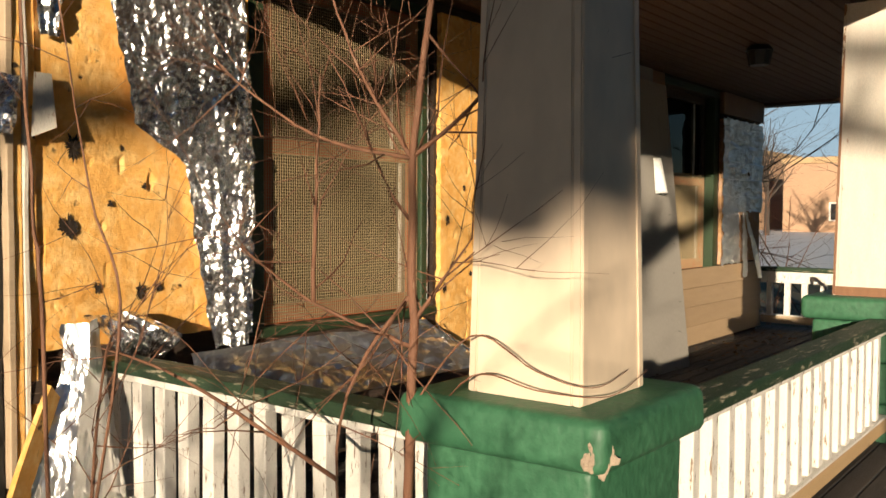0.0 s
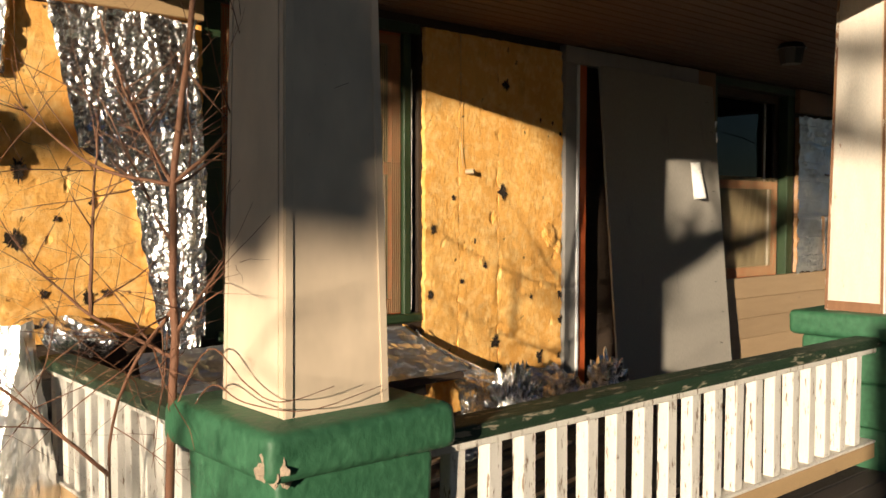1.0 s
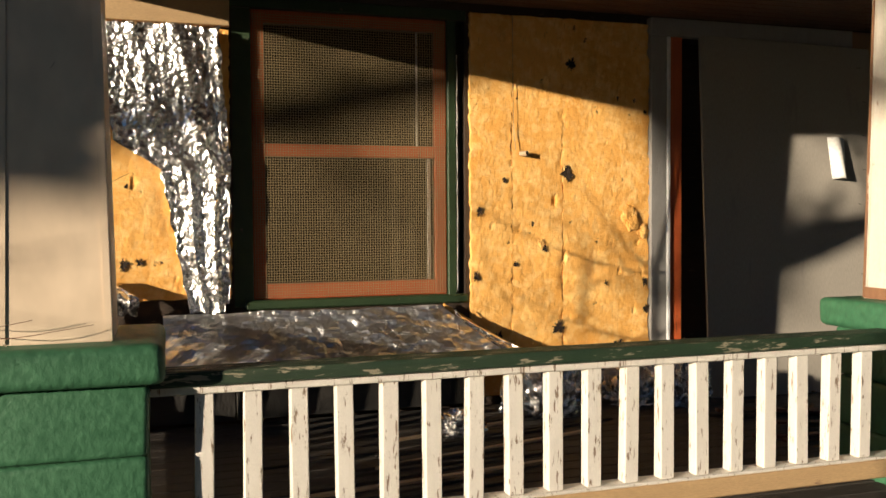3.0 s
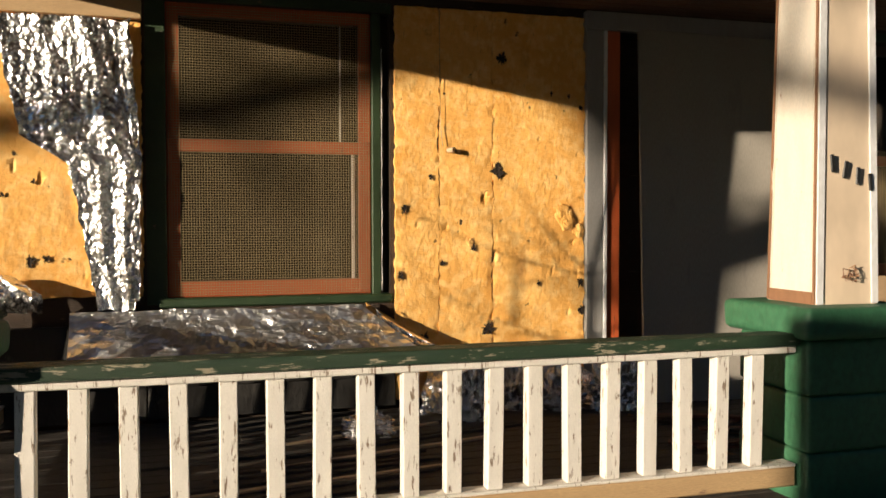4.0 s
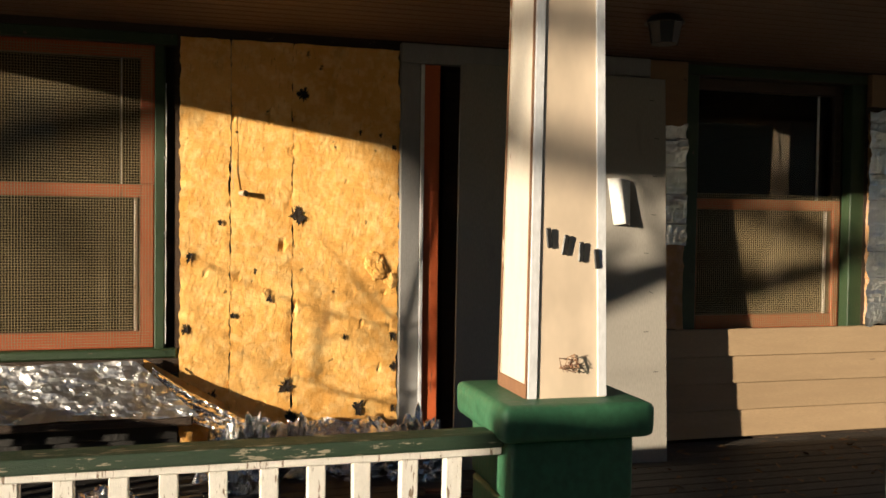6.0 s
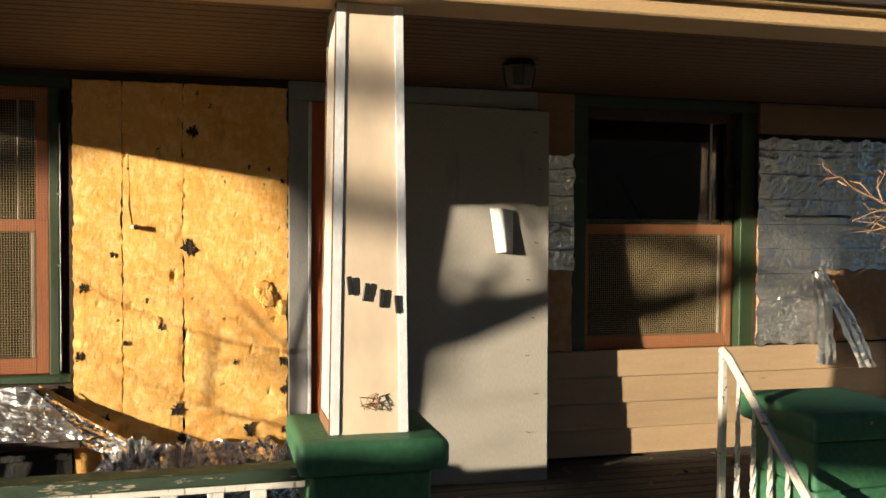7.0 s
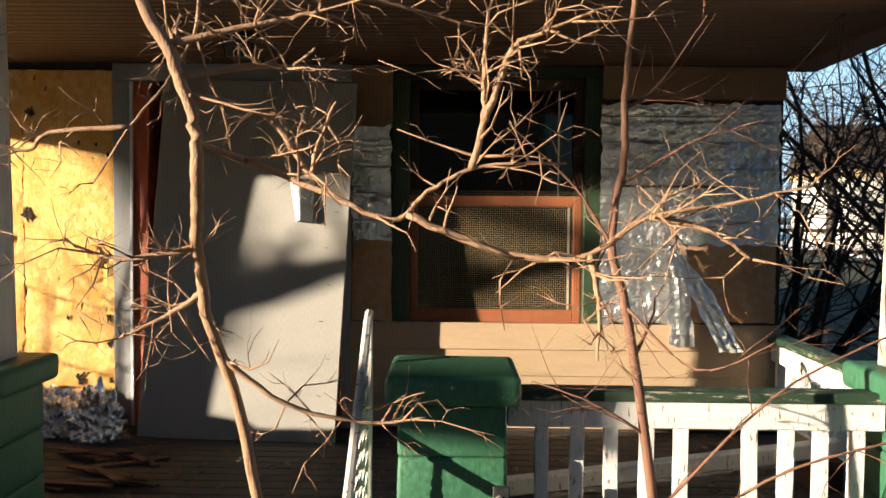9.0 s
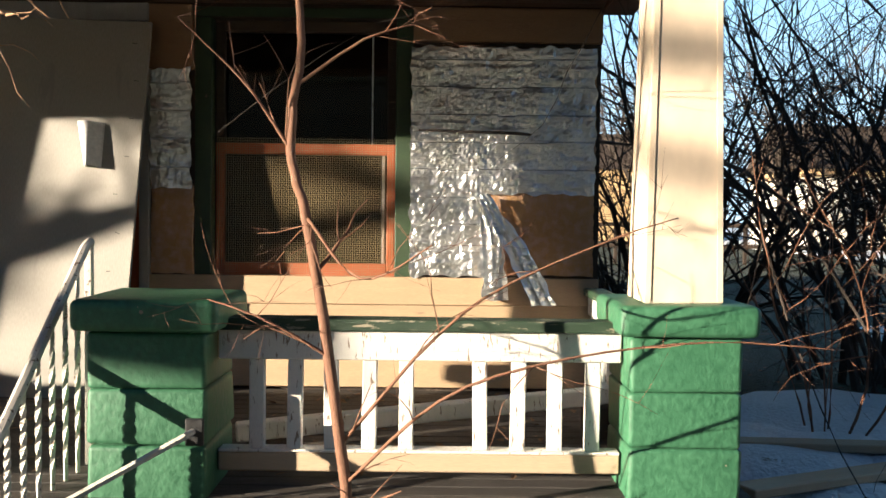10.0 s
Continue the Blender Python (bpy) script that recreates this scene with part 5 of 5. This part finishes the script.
for k, (cx, cy, rx, ry) in enumerate(((10.4, 3.8, 1.2, 0.9), (9.55, 3.0, 0.75, 0.6), (9.45, 1.95, 0.55, 0.4), (10.4, 2.6, 0.6, 0.4), (12.2, 4.4, 0.9, 0.6), (9.3, 0.7, 0.45, 0.35), (14.5, 8.5, 1.8, 1.1), (10.9, 1.9, 0.7, 0.4))):
    snow_patch(cx, cy, rx, ry, k * 2.3)
bm = bmesh.new()
box(bm, 22, 200, -80, 140, 0.05, 0.12, 0.02)
tagged(part("snow_field", bm, SNOW), "snow covered verge and street in the distance", "snow", kind="structure")


def far_house(name, label, x0, y0, w, d, h, wall_mat, storeys, bays, face, gable=0.0):
    """A distant building with storeys of real openings on its west and south faces."""
    b = thing(name, label, "building", "distant buildings", at=(x0, y0, 0))
    boxpart("wall", (0, w, 0, d, 0, h), wall_mat, b, bevel=0.02)
    boxpart("parapet", (-0.15, w + 0.15, -0.15, d + 0.15, h, h + 0.5), TAN_TRIM, b, bevel=0.03)
    if gable:
        bm = bmesh.new()
        vs = [bm.verts.new(p) for p in ((-0.4, -0.4, h + 0.4), (w + 0.4, -0.4, h + 0.4), (w + 0.4, d + 0.4, h + 0.4), (-0.4, d + 0.4, h + 0.4), (-0.4, d / 2, h + gable), (w + 0.4, d / 2, h + gable))]
        for f in ((0, 1, 5, 4), (3, 4, 5, 2), (0, 4, 3), (1, 2, 5), (0, 3, 2, 1)):
            bm.faces.new([vs[i] for i in f])
        part("roof", bm, DARK_WOOD, b)
    for s in range(storeys):
        z = 1.0 + s * (h / storeys)
        for k in range(bays):
            c = (k + 0.5) * d / bays
            win = boxpart("window", (-0.06, 0.05, c - 0.8, c + 0.8, z, z + 1.5), WHITE, b)
            boxpart("pane", (-0.075, -0.061, c - 0.65, c + 0.65, z + 0.12, z + 1.38), BLACK, win)
    return b


far_house("brick_building", "long tan brick building across the street", 74, -4, 14, 26.2, 5.6, FAR_BRICK, 1, 3, 0)
far_house("brick_building", "lower tan brick wing across the street", 78, 26, 14, 30, 6.8, FAR_BRICK, 1, 4, 0)
far_house("house", "pale far house with dark gable roof", 26, 42, 9, 8, 3.6, CREAM_OLD, 1, 2, 0, 3.0)
far_house("house", "white far house behind bare trees", 40, 36, 8, 9, 3.4, WHITE, 1, 2, 0, 2.6)
far_house("house", "tan far house beyond the street", 13, 52, 10, 9, 4.0, TAN_TRIM, 1, 2, 0, 3.0)

# unseen houses, added to hold the low southern sky off the porch
for x, w, h in ((-12, 9, 4.6), (0, 9, 5.2), (12, 10, 4.8), (25, 9, 5.0)):
    far_house("house", "unseen brick house added to block the low southern sky", x, -26, w, 8, h, FAR_BRICK, 1, 2, 0, 4.0)

# the eastern sky far behind everything
glow = bpy.data.materials.new("far_sky")
glow.use_nodes = True
gn = glow.node_tree
gn.nodes.remove(gn.nodes["Principled BSDF"])
em, gc, gs = gn.nodes.new("ShaderNodeEmission"), gn.nodes.new("ShaderNodeNewGeometry"), gn.nodes.new("ShaderNodeSeparateXYZ")
gr = gn.nodes.new("ShaderNodeMapRange")
gr.inputs[1].default_value, gr.inputs[2].default_value = 0.0, 220.0
gn.links.new(gc.outputs["Position"], gs.inputs[0])
gn.links.new(gs.outputs[2], gr.inputs[0])
gn.links.new(mix(gn, gr.outputs[0], (0.26, 0.33, 0.36), (0.10, 0.22, 0.31)), em.inputs[0])
gn.links.new(em.outputs[0], gn.nodes["Material Output"].inputs[0])
bm = bmesh.new()
ring = [(600 * math.cos(radians(a)), 600 * math.sin(radians(a))) for a in range(0, 116, 5)]
low = [bm.verts.new((x, y, -2)) for x, y in ring]
high = [bm.verts.new((x, y, 420)) for x, y in ring]
for k in range(len(ring) - 1):
    bm.faces.new((low[k], low[k + 1], high[k + 1], high[k]))
tagged(part("backdrop", bm, glow, smooth=True), "clear pale blue winter sky", "sky", kind="structure")

fence = thing("rail_fence", "dark wooden rail fence at the lawn's edge", "fence")
for k in range(12):
    x = 11 + k * 2.0
    boxpart("post", (x - 0.05, x + 0.05, 24.95, 25.05, 0, 1.35), DARK_WOOD, fence)
for z in (0.5, 1.15):
    boxpart("rail", (10.8, 33.2, 24.90, 24.945, z, z + 0.12), DARK_WOOD, fence)


def far_tree(x, y, h, seed):
    rng_ = random.Random(seed)
    t = thing("bare_tree", "tall leafless tree in the distance", "tree", "distant trees", at=(x, y, 0))
    bm = bmesh.new()
    tube(bm, [Vector((0, 0, 0)), Vector((0.05, 0, h * 0.25)), Vector((0.1, 0.1, h * 0.5))], [h * 0.022, h * 0.018, h * 0.012], 7)
    part("trunk", bm, BARK_DARK, t)
    bm = bmesh.new()
    for k in range(16):
        a = rng_.uniform(0, 6.283)
        twig(bm, Vector((0.05, 0.05, h * rng_.uniform(0.25, 0.5))), Vector((math.cos(a) * 0.7, math.sin(a) * 0.7, rng_.uniform(0.5, 1.4))), h * rng_.uniform(0.3, 0.55), h * 0.008, 2, 0.12, rng_, 4, 0, 5)
    part("crown", bm, BARK_DARK, t)


for k, (x, y, h) in enumerate(((60, 19, 9), (62, 26, 11), (58, 12, 8), (20, 30, 9), (27, 34, 11), (33, 30, 9), (16, 36, 10), (24, 22, 8), (38, 28, 12))):
    far_tree(x, y, h, 100 + k)

# ---- pieces of the deck ----
yy = 0.50
while yy < WALL - 0.02:
    bm = bmesh.new()
    box(bm, 1.50, 8.60, yy, min(yy + 0.098, WALL - 0.002), 0.397, FLOOR, 0.005)
    part("deck_board", bm, DECK, deck)
    yy += 0.101
